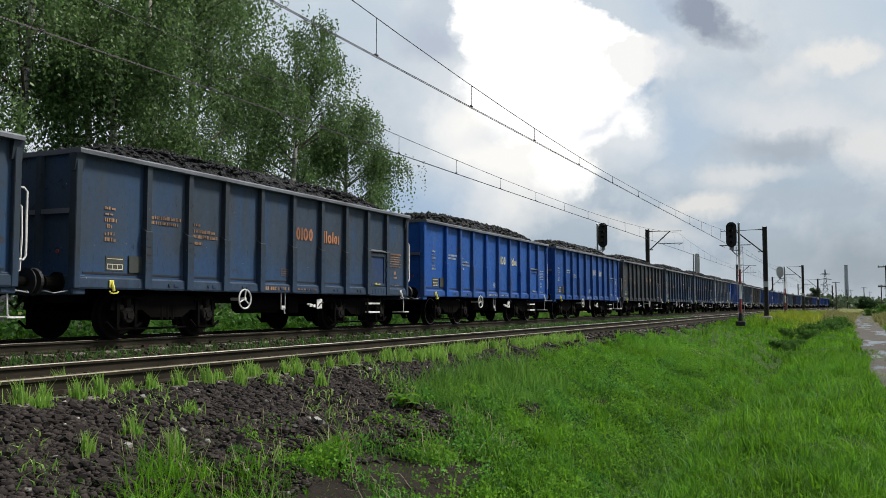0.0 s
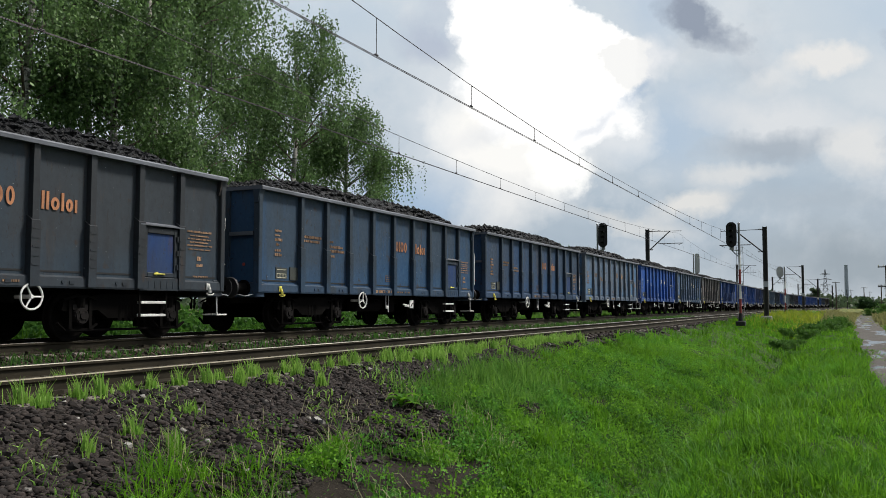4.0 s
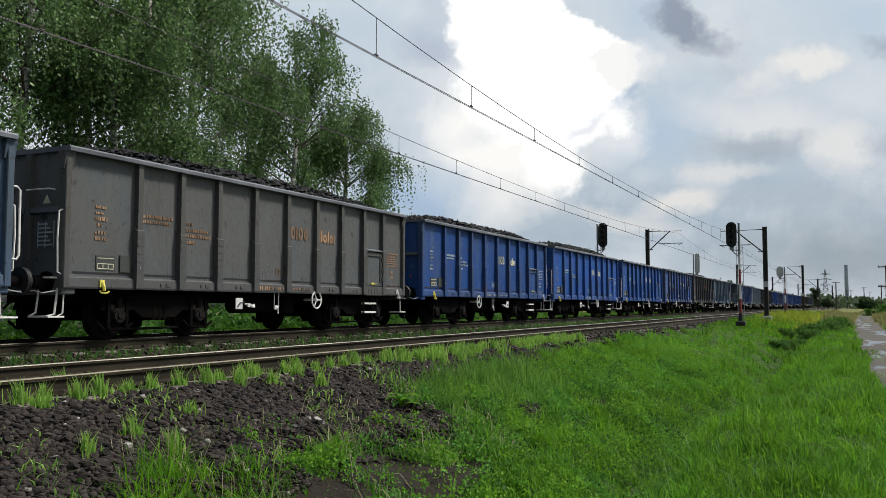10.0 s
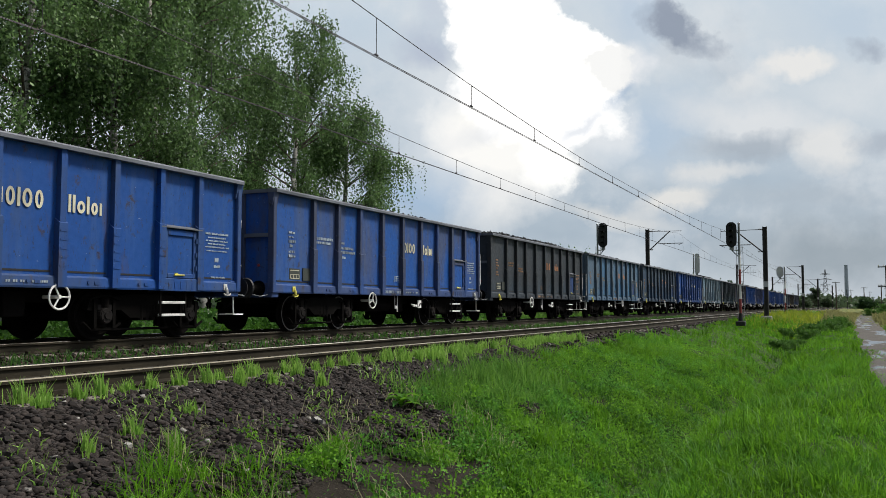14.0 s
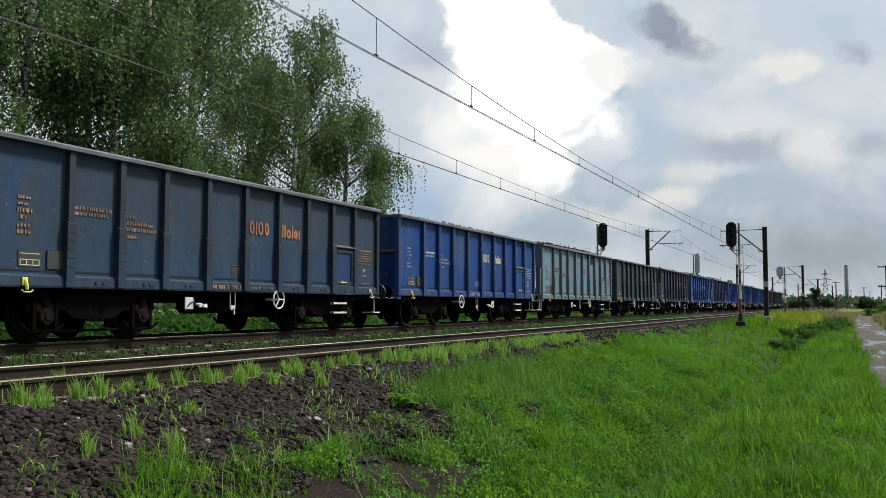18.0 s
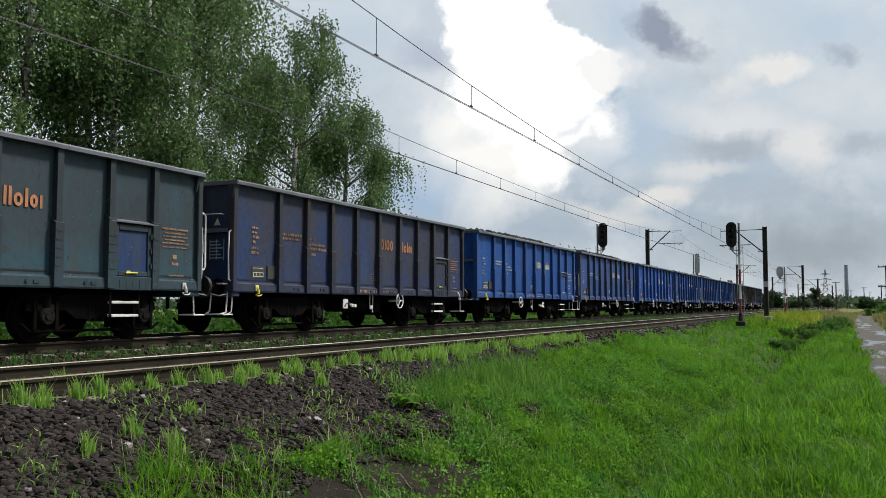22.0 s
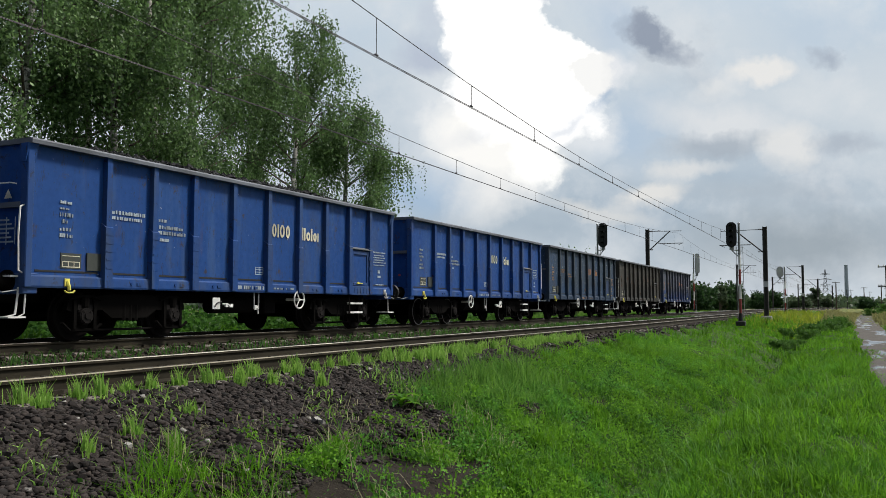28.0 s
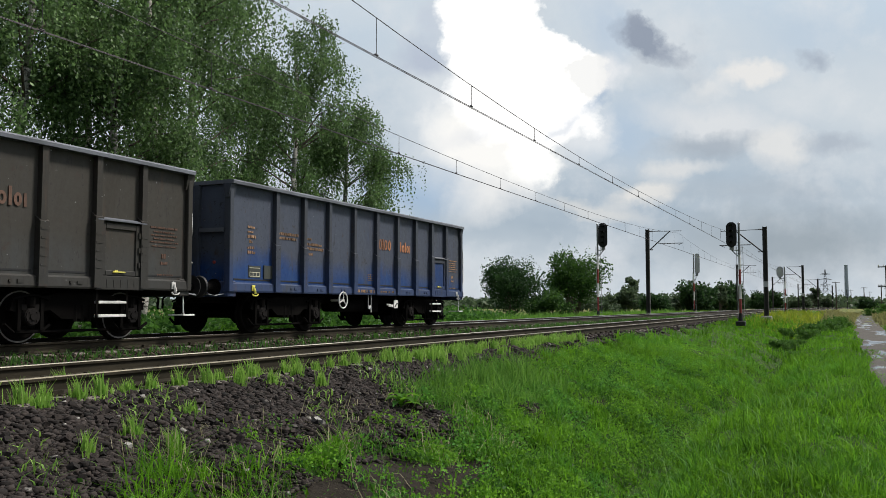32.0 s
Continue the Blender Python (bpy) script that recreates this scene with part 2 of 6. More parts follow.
def finish_cloud():
    n, c, blob = cloud_mat()

    def lay(c, col, k, *args):
        return n.mix(n.math("MULTIPLY", blob(*args), k), c, col)

    # clear blue between the clouds
    c = lay(c, (0.4, 0.55, 0.74), 0.75, -0.0287, 0.0625, 0.0782, 0.0358, 0.1, 0.2, 1.3, 0.3)
    c = lay(c, (0.46, 0.6, 0.77), 0.6, 0.2384, 0.1342, 0.0586, 0.0456, 0.3, 0.2, 1.3, 0.3)
    c = lay(c, (0.5, 0.62, 0.77), 0.6, 0.2124, 0.2743, 0.0391, 0.0586, 0.4, 0.3, 1.3, 0.3)
    c = lay(c, (0.55, 0.66, 0.78), 0.6, 0.4664, 0.2612, 0.0717, 0.0326, 0.0, 0.3, 1.3, 0.3)
    # pale and grey banks over the field
    c = lay(c, (0.82, 0.84, 0.86), 0.8, 0.3557, 0.1472, 0.0977, 0.0274, -0.1, 0.3, 1.2, 0.3)
    c = lay(c, (0.43, 0.49, 0.56), 0.85, 0.3492, 0.1192, 0.0717, 0.0182, 0.05, 0.3, 1.25, 0.3)
    c = lay(c, (0.86, 0.86, 0.85), 0.8, 0.4371, 0.1166, 0.0391, 0.0313, 0.2, 0.4, 1.2, 0.3)
    c = lay(c, (0.46, 0.52, 0.6), 0.8, 0.499, 0.1212, 0.0391, 0.0169, 0.0, 0.3, 1.2, 0.3)
    c = lay(c, (0.84, 0.84, 0.83), 0.7, 0.3036, 0.0886, 0.0521, 0.0130, 0.1, 0.3, 1.2, 0.3)
    c = lay(c, (0.9, 0.89, 0.87), 0.9, 0.398, 0.2104, 0.0430, 0.0169, 0.12, 0.5, 1.15, 0.3)
    c = lay(c, (0.86, 0.87, 0.87), 0.6, 0.3427, 0.1896, 0.0391, 0.0143, 0.1, 0.3, 1.2, 0.3)
    c = lay(c, (0.42, 0.48, 0.57), 0.8, 0.486, 0.23, 0.0261, 0.0117, -0.2, 0.3, 1.2, 0.3)
    c = lay(c, (0.9, 0.88, 0.84), 0.8, 0.2612, 0.058, 0.0489, 0.0143, 0.15, 0.4, 1.2, 0.3)
    c = lay(c, (0.84, 0.83, 0.8), 0.6, 0.1928, 0.0397, 0.0782, 0.0117, -0.15, 0.4, 1.2, 0.3)
    c = lay(c, (0.46, 0.53, 0.6), 0.6, 0.4143, 0.0593, 0.1107, 0.0169, 0.0, 0.2, 1.3, 0.3)
    c = lay(c, (0.32, 0.38, 0.43), 0.8, 0.4534, -0.0091, 0.1694, 0.0456, 0.0, 0.2, 1.3, 0.2)
    # the great bright cumulus, hazy below and ragged at its rim
    c = lay(c, (0.82, 0.86, 0.9), 0.9, 0.0495, 0.1472, 0.1042, 0.0782, 0.2, 0.5, 1.3, 0.3)
    c = lay(c, (0.95, 0.95, 0.94), 0.85, 0.0788, 0.0723, 0.0782, 0.0391, 0.5, 0.3, 1.2, 0.3)
    c = lay(c, (0.88, 0.9, 0.93), 0.9, 0.2156, 0.2104, 0.0339, 0.0287, 0.2, 0.4, 1.15, 0.3)
    c = lay(c, (0.86, 0.89, 0.92), 0.8, 0.1863, 0.1342, 0.0391, 0.0326, 0.8, 0.3, 1.25, 0.3)
    c = lay(c, (1.06, 1.05, 1.02), 1.0, 0.0658, 0.1244, 0.0912, 0.0489, -0.2, 0.6, 1.15, 0.3)
    c = lay(c, (1.25, 1.24, 1.2), 1.0, 0.1147, 0.1016, 0.0404, 0.0358, 0.9, 0.55, 1.12, 0.3)
    c = lay(c, (1.32, 1.3, 1.27), 1.0, 0.1049, 0.1733, 0.0977, 0.0573, -0.1, 0.82, 1.06, 0.3)
    c = lay(c, (1.34, 1.32, 1.28), 1.0, 0.0691, 0.2743, 0.0704, 0.0814, 0.0, 0.86, 1.04, 0.3)
    c = lay(c, (1.34, 1.32, 1.28), 1.0, 0.1407, 0.2189, 0.0730, 0.0404, -0.35, 0.85, 1.04, 0.3)
    c = lay(c, (0.99, 0.99, 0.98), 0.9, 0.1915, 0.2059, 0.0300, 0.0313, 0.3, 0.82, 1.06, 0.3)
    # shaded folds and the blue notch at its edges
    c = lay(c, (0.5, 0.56, 0.68), 0.8, -0.0208, 0.2319, 0.0391, 0.0261, -0.3, 0.3, 1.2, 0.3)
    c = lay(c, (0.6, 0.66, 0.76), 0.6, -0.0091, 0.2743, 0.0195, 0.0261, 0.3, 0.3, 1.2, 0.3)
    c = lay(c, (0.74, 0.79, 0.87), 0.7, 0.1603, 0.1472, 0.0391, 0.0117, 0.5, 0.2, 1.2, 0.3)
    c = lay(c, (0.42, 0.54, 0.70), 0.6, 0.2046, 0.1752, 0.0221, 0.0085, 0.6, 0.3, 1.2, 0.3)
    c = lay(c, (0.8, 0.83, 0.88), 0.5, 0.043, 0.1342, 0.0521, 0.0130, 0.3, 0.2, 1.2, 0.3)
    # the dark wisp beside it
    c = lay(c, (0.31, 0.36, 0.45), 0.95, 0.2678, 0.2495, 0.0586, 0.0195, -0.52, 0.45, 1.12, 0.3)
    c = lay(c, (0.33, 0.38, 0.47), 0.9, 0.2482, 0.2678, 0.0248, 0.0156, -0.9, 0.4, 1.15, 0.3)
    em = n.node("ShaderNodeEmission", Color=c, Strength=0.92)
    n.t.links.new(em.outputs[0], n.out.inputs[0])
    return n.mat


M_GROUND, M_ROAD = ground_mat(), road_mat()
M_BALLAST = stone_mat("ballast_stone", (0.008, 0.0065, 0.006), (0.047, 0.037, 0.033), (0.42, 0.40, 0.37))
M_GRAVEL = stone_mat("trackbed_stone", (0.013, 0.010, 0.007), (0.070, 0.052, 0.034), (0.30, 0.27, 0.24))
M_COAL = coal_mat()
M_RAIL_TOP = plain("rail_polished", (0.62, 0.58, 0.50), 0.27, 1.0, 0.2, 4, 0.05)
M_RAIL_DULL = plain("rail_dull", (0.55, 0.50, 0.40), 0.34, 0.9, 0.35, 5, 0.1)
M_RAIL_OLD = plain("rail_old", (0.24, 0.21, 0.155), 0.48, 0.5, 0.35, 5, 0.1)
M_RUST = plain("rail_rust", (0.030, 0.025, 0.016), 0.9, 0.0, 0.4, 8, 0.3, 0.2)
M_SLEEPER = plain("sleeper_concrete", (0.15, 0.13, 0.11), 0.9, 0.0, 0.35, 6, 0.4)
M_GRASS = leaf_mat("grass_blade", (0.014, 0.062, 0.005), (0.215, 0.48, 0.030), 0.35, 0.12, 0.45, 1.25, 0.55)
M_GRASS_DRY = leaf_mat("grass_dry", (0.05, 0.16, 0.020), (0.23, 0.43, 0.080), 0.0, 0.15)
M_HERB = leaf_mat("herb_leaf", (0.022, 0.090, 0.008), (0.25, 0.52, 0.045), 0.3, 0.15, 0.5, 1.15, 0.75)
M_HAY = leaf_mat("hay_blade", (0.13, 0.15, 0.045), (0.31, 0.29, 0.12))
M_STRAW = leaf_mat("straw", (0.22, 0.20, 0.10), (0.50, 0.46, 0.28))
# grass of the ditch bottom, the hollow's shade put into its colour
M_DITCH = leaf_mat("ditch_blade_shaded", (0.020, 0.062, 0.008), (0.07, 0.16, 0.022))
M_TUFT = leaf_mat("tuft_blade", (0.13, 0.30, 0.035), (0.40, 0.62, 0.13))
M_SCRUB = leaf_mat("scrub_leaf", (0.022, 0.075, 0.012), (0.13, 0.27, 0.045), 0.3, 0.2)
M_WEED = leaf_mat("weed_leaf", (0.018, 0.070, 0.010), (0.10, 0.24, 0.040), 0.0, 0.2)
M_BIRCH_LEAF = leaf_mat("birch_leaf", (0.006, 0.021, 0.008), (0.25, 0.42, 0.14), 0.40, 0.35, 0.36, 1.5)
M_TREE_LEAF = leaf_mat("broad_leaf", (0.014, 0.046, 0.012), (0.085, 0.18, 0.035), 0.4, 0.2)
M_BUSH_LEAF = leaf_mat("bush_leaf", (0.011, 0.034, 0.012), (0.050, 0.108, 0.032), 0.0, 0.2)
# distance haze is mixed into this leaf colour: paler and greyer green
M_FAR_LEAF = leaf_mat("hazed_leaf", (0.05, 0.085, 0.045), (0.10, 0.145, 0.070))
M_FLOWER = leaf_mat("yellow_flower", (0.10, 0.22, 0.02), (0.40, 0.43, 0.04))
M_BIRCH_BARK = bark_mat("birch_bark", (0.34, 0.33, 0.30), (0.05, 0.045, 0.04))
M_BARK = bark_mat("bark", (0.09, 0.07, 0.05), (0.03, 0.024, 0.02))
M_STEEL = plain("mast_steel", (0.055, 0.052, 0.050), 0.7, 0.3, 0.3, 3)
M_GALV = plain("galvanised_steel", (0.30, 0.31, 0.32), 0.5, 0.4, 0.25, 4)
M_SILVER = plain("silver_paint", (0.55, 0.56, 0.57), 0.5, 0.0, 0.2, 4)
M_BLACK = plain("signal_black", (0.010, 0.010, 0.011), 0.6, 0.0, 0.2, 4)
M_RED = plain("signal_red", (0.26, 0.035, 0.03), 0.6, 0.0, 0.25, 6)
M_WHITE = plain("signal_white", (0.74, 0.73, 0.70), 0.6, 0.0, 0.15, 6)
M_WIRE = plain("wire_copper", (0.085, 0.075, 0.08), 0.5, 0.6, 0.1, 2, 0)
# the far chimney's concrete, made lighter and bluer to stand for distance haze
M_FAR_CONCRETE = plain("hazed_concrete", (0.42, 0.48, 0.54), 0.9, 0.0, 0.1, 0.3)
M_CONCRETE = plain("old_concrete", (0.28, 0.27, 0.25), 0.9, 0.0, 0.25, 2)
# running gear: grime and steel, coloured almost black for the shade under the wagons
M_UNDER = plain("underframe_grime_shaded", (0.008, 0.007, 0.007), 0.95, 0.0, 0.4, 5, 0.4, 0.05)
M_BOGIE = plain("bogie_grime_shaded", (0.0055, 0.005, 0.0047), 0.95, 0.0, 0.45, 6, 0.4, 0.03)
M_AXLEBOX = plain("axle_box_grime_shaded", (0.011, 0.0095, 0.009), 0.8, 0.0, 0.45, 7, 0.4, 0.12)
M_WHEEL = plain("wheel_steel_shaded", (0.008, 0.007, 0.0065), 0.95, 0.0, 0.3, 6, 0.2, 0.08)
M_RIM = plain("wheel_rim_paint", (0.15, 0.145, 0.135), 0.6, 0.0, 0.5, 9)
M_WPAINT = plain("worn_white_paint", (0.72, 0.71, 0.68), 0.6, 0.0, 0.3, 12)
M_YPAINT = plain("worn_yellow_paint", (0.68, 0.60, 0.10), 0.6, 0.0, 0.3, 12)
M_RIMTOP = plain("rim_grey", (0.13, 0.14, 0.165), 0.65, 0.0, 0.4, 5)
M_FAINT = plain("lettering_faded", (0.115, 0.062, 0.042), 0.8, 0.0, 0.5, 14, 0)
M_DULL = plain("lettering_dull", (0.32, 0.19, 0.11), 0.8, 0.0, 0.55, 9, 0)
M_ORANGE = plain("lettering_orange", (0.42, 0.175, 0.08), 0.7, 0.0, 0.45, 14, 0)
M_PALELET = plain("lettering_white", (0.38, 0.44, 0.50), 0.7, 0.0, 0.45, 14, 0)
M_DOORGRIME = plain("door_grime", (0.030, 0.036, 0.052), 0.8, 0.0, 0.4, 6, 0.3, 0.2)
M_CREAM = plain("lettering_cream", (0.62, 0.58, 0.43), 0.7, 0.0, 0.35, 14, 0)
M_PANEL = plain("panel_dark", (0.035, 0.04, 0.035), 0.6, 0.0, 0.3, 8)
M_SKYCLOUD = finish_cloud()


# ---- building helpers ----
def mesh_of(name, bm):
    me = bpy.data.meshes.new(name)
    bm.to_mesh(me)
    bm.free()
    return me


def part(name, bm, material, parent=None, label="", smooth=False):
    """One mesh object under a thing or a part; material may be a list that the faces' material_index picks from."""
    me = mesh_of(name, bm)
    for m in material if isinstance(material, list) else [material]:
        me.materials.append(m)
    if smooth:
        me.polygons.foreach_set("use_smooth", [True] * len(me.polygons))
    ob = new(name, me)
    ob.parent = parent
    if label:
        ob["label"] = label
    return ob


def raw(name, verts, faces, material, parent=None):
    """A mesh from arrays of equal-sized faces."""
    verts = np.asarray(verts, dtype=np.float32)
    faces = np.asarray(faces, dtype=np.int32)
    me = bpy.data.meshes.new(name)
    k = faces.shape[1]
    me.vertices.add(len(verts))
    me.vertices.foreach_set("co", verts.ravel())
    me.loops.add(faces.size)
    me.loops.foreach_set("vertex_index", faces.ravel())
    me.polygons.add(len(faces))
    me.polygons.foreach_set("loop_start", np.arange(0, faces.size, k, dtype=np.int32))
    me.update(calc_edges=True)
    me.validate()
    me.materials.append(material)
    ob = new(name, me)
    ob.parent = parent
    return ob


def box(bm, x0, x1, y0, y1, z0, z1, mi=0, bevel=0.0):
    vs = [bm.verts.new((x, y, z)) for x in (x0, x1) for y in (y0, y1) for z in (z0, z1)]
    fs = [bm.faces.new([vs[i] for i in f]) for f in ((0, 1, 3, 2), (4, 6, 7, 5), (0, 4, 5, 1), (2, 3, 7, 6), (0, 2, 6, 4), (1, 5, 7, 3))]
    for f in fs:
        f.material_index = mi
    if bevel:
        es = list({e for f in fs for e in f.edges})
        bmesh.ops.bevel(bm, geom=es, offset=bevel, segments=1, affect="EDGES", profile=0.5)
    return bm


def rod(bm, a, b, r0, r1=None, seg=8, mi=0):
    """A round bar from a to b, closed at both ends."""
    a, b = Vector(a), Vector(b)
    r1 = r0 if r1 is None else r1
    q = (b - a).to_track_quat("Z", "Y")
    rings = []
    for p, r in ((a, r0), (b, r1)):
        rings.append([bm.verts.new(p + q @ Vector((r * math.cos(i * math.tau / seg), r * math.sin(i * math.tau / seg), 0))) for i in range(seg)])
    for i in range(seg):
        j = (i + 1) % seg
        bm.faces.new((rings[0][i], rings[0][j], rings[1][j], rings[1][i])).material_index = mi
    bm.faces.new(rings[0][::-1]).material_index = mi
    bm.faces.new(rings[1]).material_index = mi
    return bm


def tube(bm, pts, r, seg=6, mi=0):
    """One bent round bar along the points."""
    pts = [Vector(p) for p in pts]
    loop = (pts[0] - pts[-1]).length < 1e-6
    if loop:
        pts = pts[:-1]
    n = len(pts)
    rings = []
    side = None
    for i, p in enumerate(pts):
        a = pts[(i - 1) % n] if loop or i else p
        b = pts[(i + 1) % n] if loop or i < n - 1 else p
        d = (b - a).normalized()
        if side is None:
            side = d.orthogonal().normalized()
        side = (side - d * side.dot(d)).normalized()
        up = d.cross(side)
        rings.append([bm.verts.new(p + (side * math.cos(k * math.tau / seg) + up * math.sin(k * math.tau / seg)) * r) for k in range(seg)])
    for i in range(n if loop else n - 1):
        p, q = rings[i], rings[(i + 1) % n]
        for k in range(seg):
            bm.faces.new((p[k], p[(k + 1) % seg], q[(k + 1) % seg], q[k])).material_index = mi
    if not loop:
        bm.faces.new(rings[0][::-1]).material_index = mi
        bm.faces.new(rings[-1]).material_index = mi
    return bm


def ring(bm, c, axis, radius, r, n=20, seg=5, mi=0):
    """A round hoop about an axis ('x' or 'y')."""
    pts = []
    for i in range(n + 1):
        a = i * math.tau / n
        d = (0, math.cos(a), math.sin(a)) if axis == "x" else (math.cos(a), 0, math.sin(a))
        pts.append(Vector(c) + Vector(d) * radius)
    return tube(bm, pts, r, seg, mi)


def prism(bm, outline, y0, y1, mi=0):
    """An outline in x and z, drawn out along y."""
    a = [bm.verts.new((x, y0, z)) for x, z in outline]
    b = [bm.verts.new((x, y1, z)) for x, z in outline]
    n = len(outline)
    for i in range(n):
        bm.faces.new((a[i], b[i], b[(i + 1) % n], a[(i + 1) % n])).material_index = mi
    bm.faces.new(a[::-1]).material_index = mi
    bm.faces.new(b).material_index = mi
    return bm


def B():
    return bmesh.new()


# ---- the line's plan ----
NEAR_X, FAR_X = -7.41, -12.06         # the middles of the two tracks
FAR_Z = 0.085                         # the far track's rail head
PITCH = 12.421                        # wagon to wagon
# where the last wagon's middle stands, every two seconds
RUN_T = np.arange(0.0, 33.0, 2.0)
RUN_Y = np.array([375.72, 353.26, 330.72, 308.39, 286.11, 263.81, 241.60, 219.43, 197.37, 175.41, 153.34, 131.25, 109.09, 86.73, 64.38, 41.89, 19.264])


def run_y(t):
    """The last wagon's place along the line, smooth between the known times."""
    i = min(max(int(t / 2.0), 0), len(RUN_T) - 2)
    u = (t - RUN_T[i]) / 2.0
    m = np.gradient(RUN_Y, 2.0) * 2.0
    a, b = RUN_Y[i], RUN_Y[i + 1]
    return float(a * (1 + 2 * u) * (1 - u) ** 2 + m[i] * u * (1 - u) ** 2 + b * u * u * (3 - 2 * u) + m[i + 1] * u * u * (u - 1))


def bend(y):
    """How far the line has curved to the right at y, and its slope."""
    d = max(0.0, y - 150.0)
    return 2.15e-4 * d * d, 4.3e-4 * d


def bend_a(y):
    d = np.maximum(0.0, y - 150.0)
    return 2.15e-4 * d * d


# ---- ground ----
KX = np.array([-900, -120, -40, -20, -15.2, -14.3, -13.4, -9.7, -8.9, -6.2, -5.9, -5.2, -4.0, -3.0, -2.45, -2.15, -1.85, -1.35, -0.6, 0.35, 0.62, 2.4, 2.7, 4.5, 30, 900])
KZ = np.array([-0.9, -0.7, -0.55, -0.45, -0.35, -0.30, -0.10, -0.12, -0.19, -0.19, -0.24, -0.46, -0.78, -1.08, -1.38, -1.62, -1.54, -0.97, -0.80, -0.78, -0.86, -0.87, -0.78, -0.74, -0.7, -0.9])


def ditch_shift(y):
    """How far the ditch wanders from its straight line."""
    return 0.16 * np.sin(0.33 * y + 0.8) + 0.09 * np.sin(0.95 * y)


def ground_z(x, y):
    """Height of the ground: tracks' bed, slope, ditch, verge and field track, with small unevenness away from the rails."""
    x = np.asarray(x, float)
    y = np.asarray(y, float)
    xs = x - bend_a(y)
    xs = xs - ditch_shift(y) * np.exp(-(((xs + 2.1) / 1.3) ** 2))
    z = np.interp(xs, KX, KZ)
    rough = np.clip((np.abs(xs + 10.2) - 4.2) / 1.5, 0, 1)
    bump = 0.035 * np.sin(1.9 * x + 0.7 * y) * np.cos(1.3 * y - 0.8 * x) + 0.025 * np.sin(4.1 * x - 2.3 * y + 1.0) + 0.03 * np.sin(0.45 * y + 2.0 * x)
    bank = np.clip((xs + 5.6) / 0.8, 0, 1) * np.clip((-2.2 - xs) / 0.5, 0, 1) * np.clip((60.0 - y) / 20.0, 0, 1)
    bump = bump + bank * (0.055 * np.sin(5.1 * x + 1.3 * y) * np.sin(3.9 * y - 1.7 * x + 0.6) + 0.03 * np.sin(9.3 * x + 4.1 * y) * np.sin(7.7 * y - 5.0 * x))
    fill = np.clip((y - 42.0) / 40.0, 0, 1)
    lift = np.where((xs > -5.9) & (xs < -0.6), fill * (-0.42 - z) * 0.85, 0.0)
    return z + rough * bump + lift


def gravel_limit(y):
    """Where the stony slope gives way to grass, across the line."""
    y = np.asarray(y, float)
    return np.interp(y, [3, 4.6, 5.5, 7, 9, 11, 14, 20, 60], [-4.6, -4.7, -4.5, -4.35, -4.35, -4.9, -5.5, -5.7, -5.85]) + 0.22 * np.sin(1.7 * y) + 0.14 * np.sin(4.3 * y + 1)


def bareness(x, y):
    """Where the bank shows bare dark soil between thin weeds: 0 to 1."""
    x, y = np.asarray(x, float), np.asarray(y, float)
    zone = np.clip(1.25 - ((x + 4.0) / 1.05) ** 2 - ((y - 7.6) / 2.9) ** 2, 0, 1)
    spots = np.sin(3.1 * x + 1.7 * y + 0.5) * np.cos(2.7 * y - 1.9 * x) + 0.6 * np.sin(6.3 * x - 4.1 * y) * np.cos(5.2 * y + 3.3 * x)
    more = np.clip(np.sin(2.2 * x + 0.9 * y) * np.sin(1.4 * y - 1.1 * x) - 0.62, 0, 1) * 2.2 * np.clip((-2.6 - x) / 0.5, 0, 1)
    worn = np.clip(1.3 - ((x + 3.6) / 0.5) ** 2 - ((y - 7.1) / 1.2) ** 2, 0, 1)
    near = np.clip(1.2 - ((x + 4.5) / 0.6) ** 2 - ((y - 5.7) / 1.3) ** 2, 0, 1)
    return np.clip(zone * (0.55 + 0.75 * spots) + near * (0.45 + 0.5 * spots) + worn * (0.75 + 0.35 * spots) + more, 0, 1)


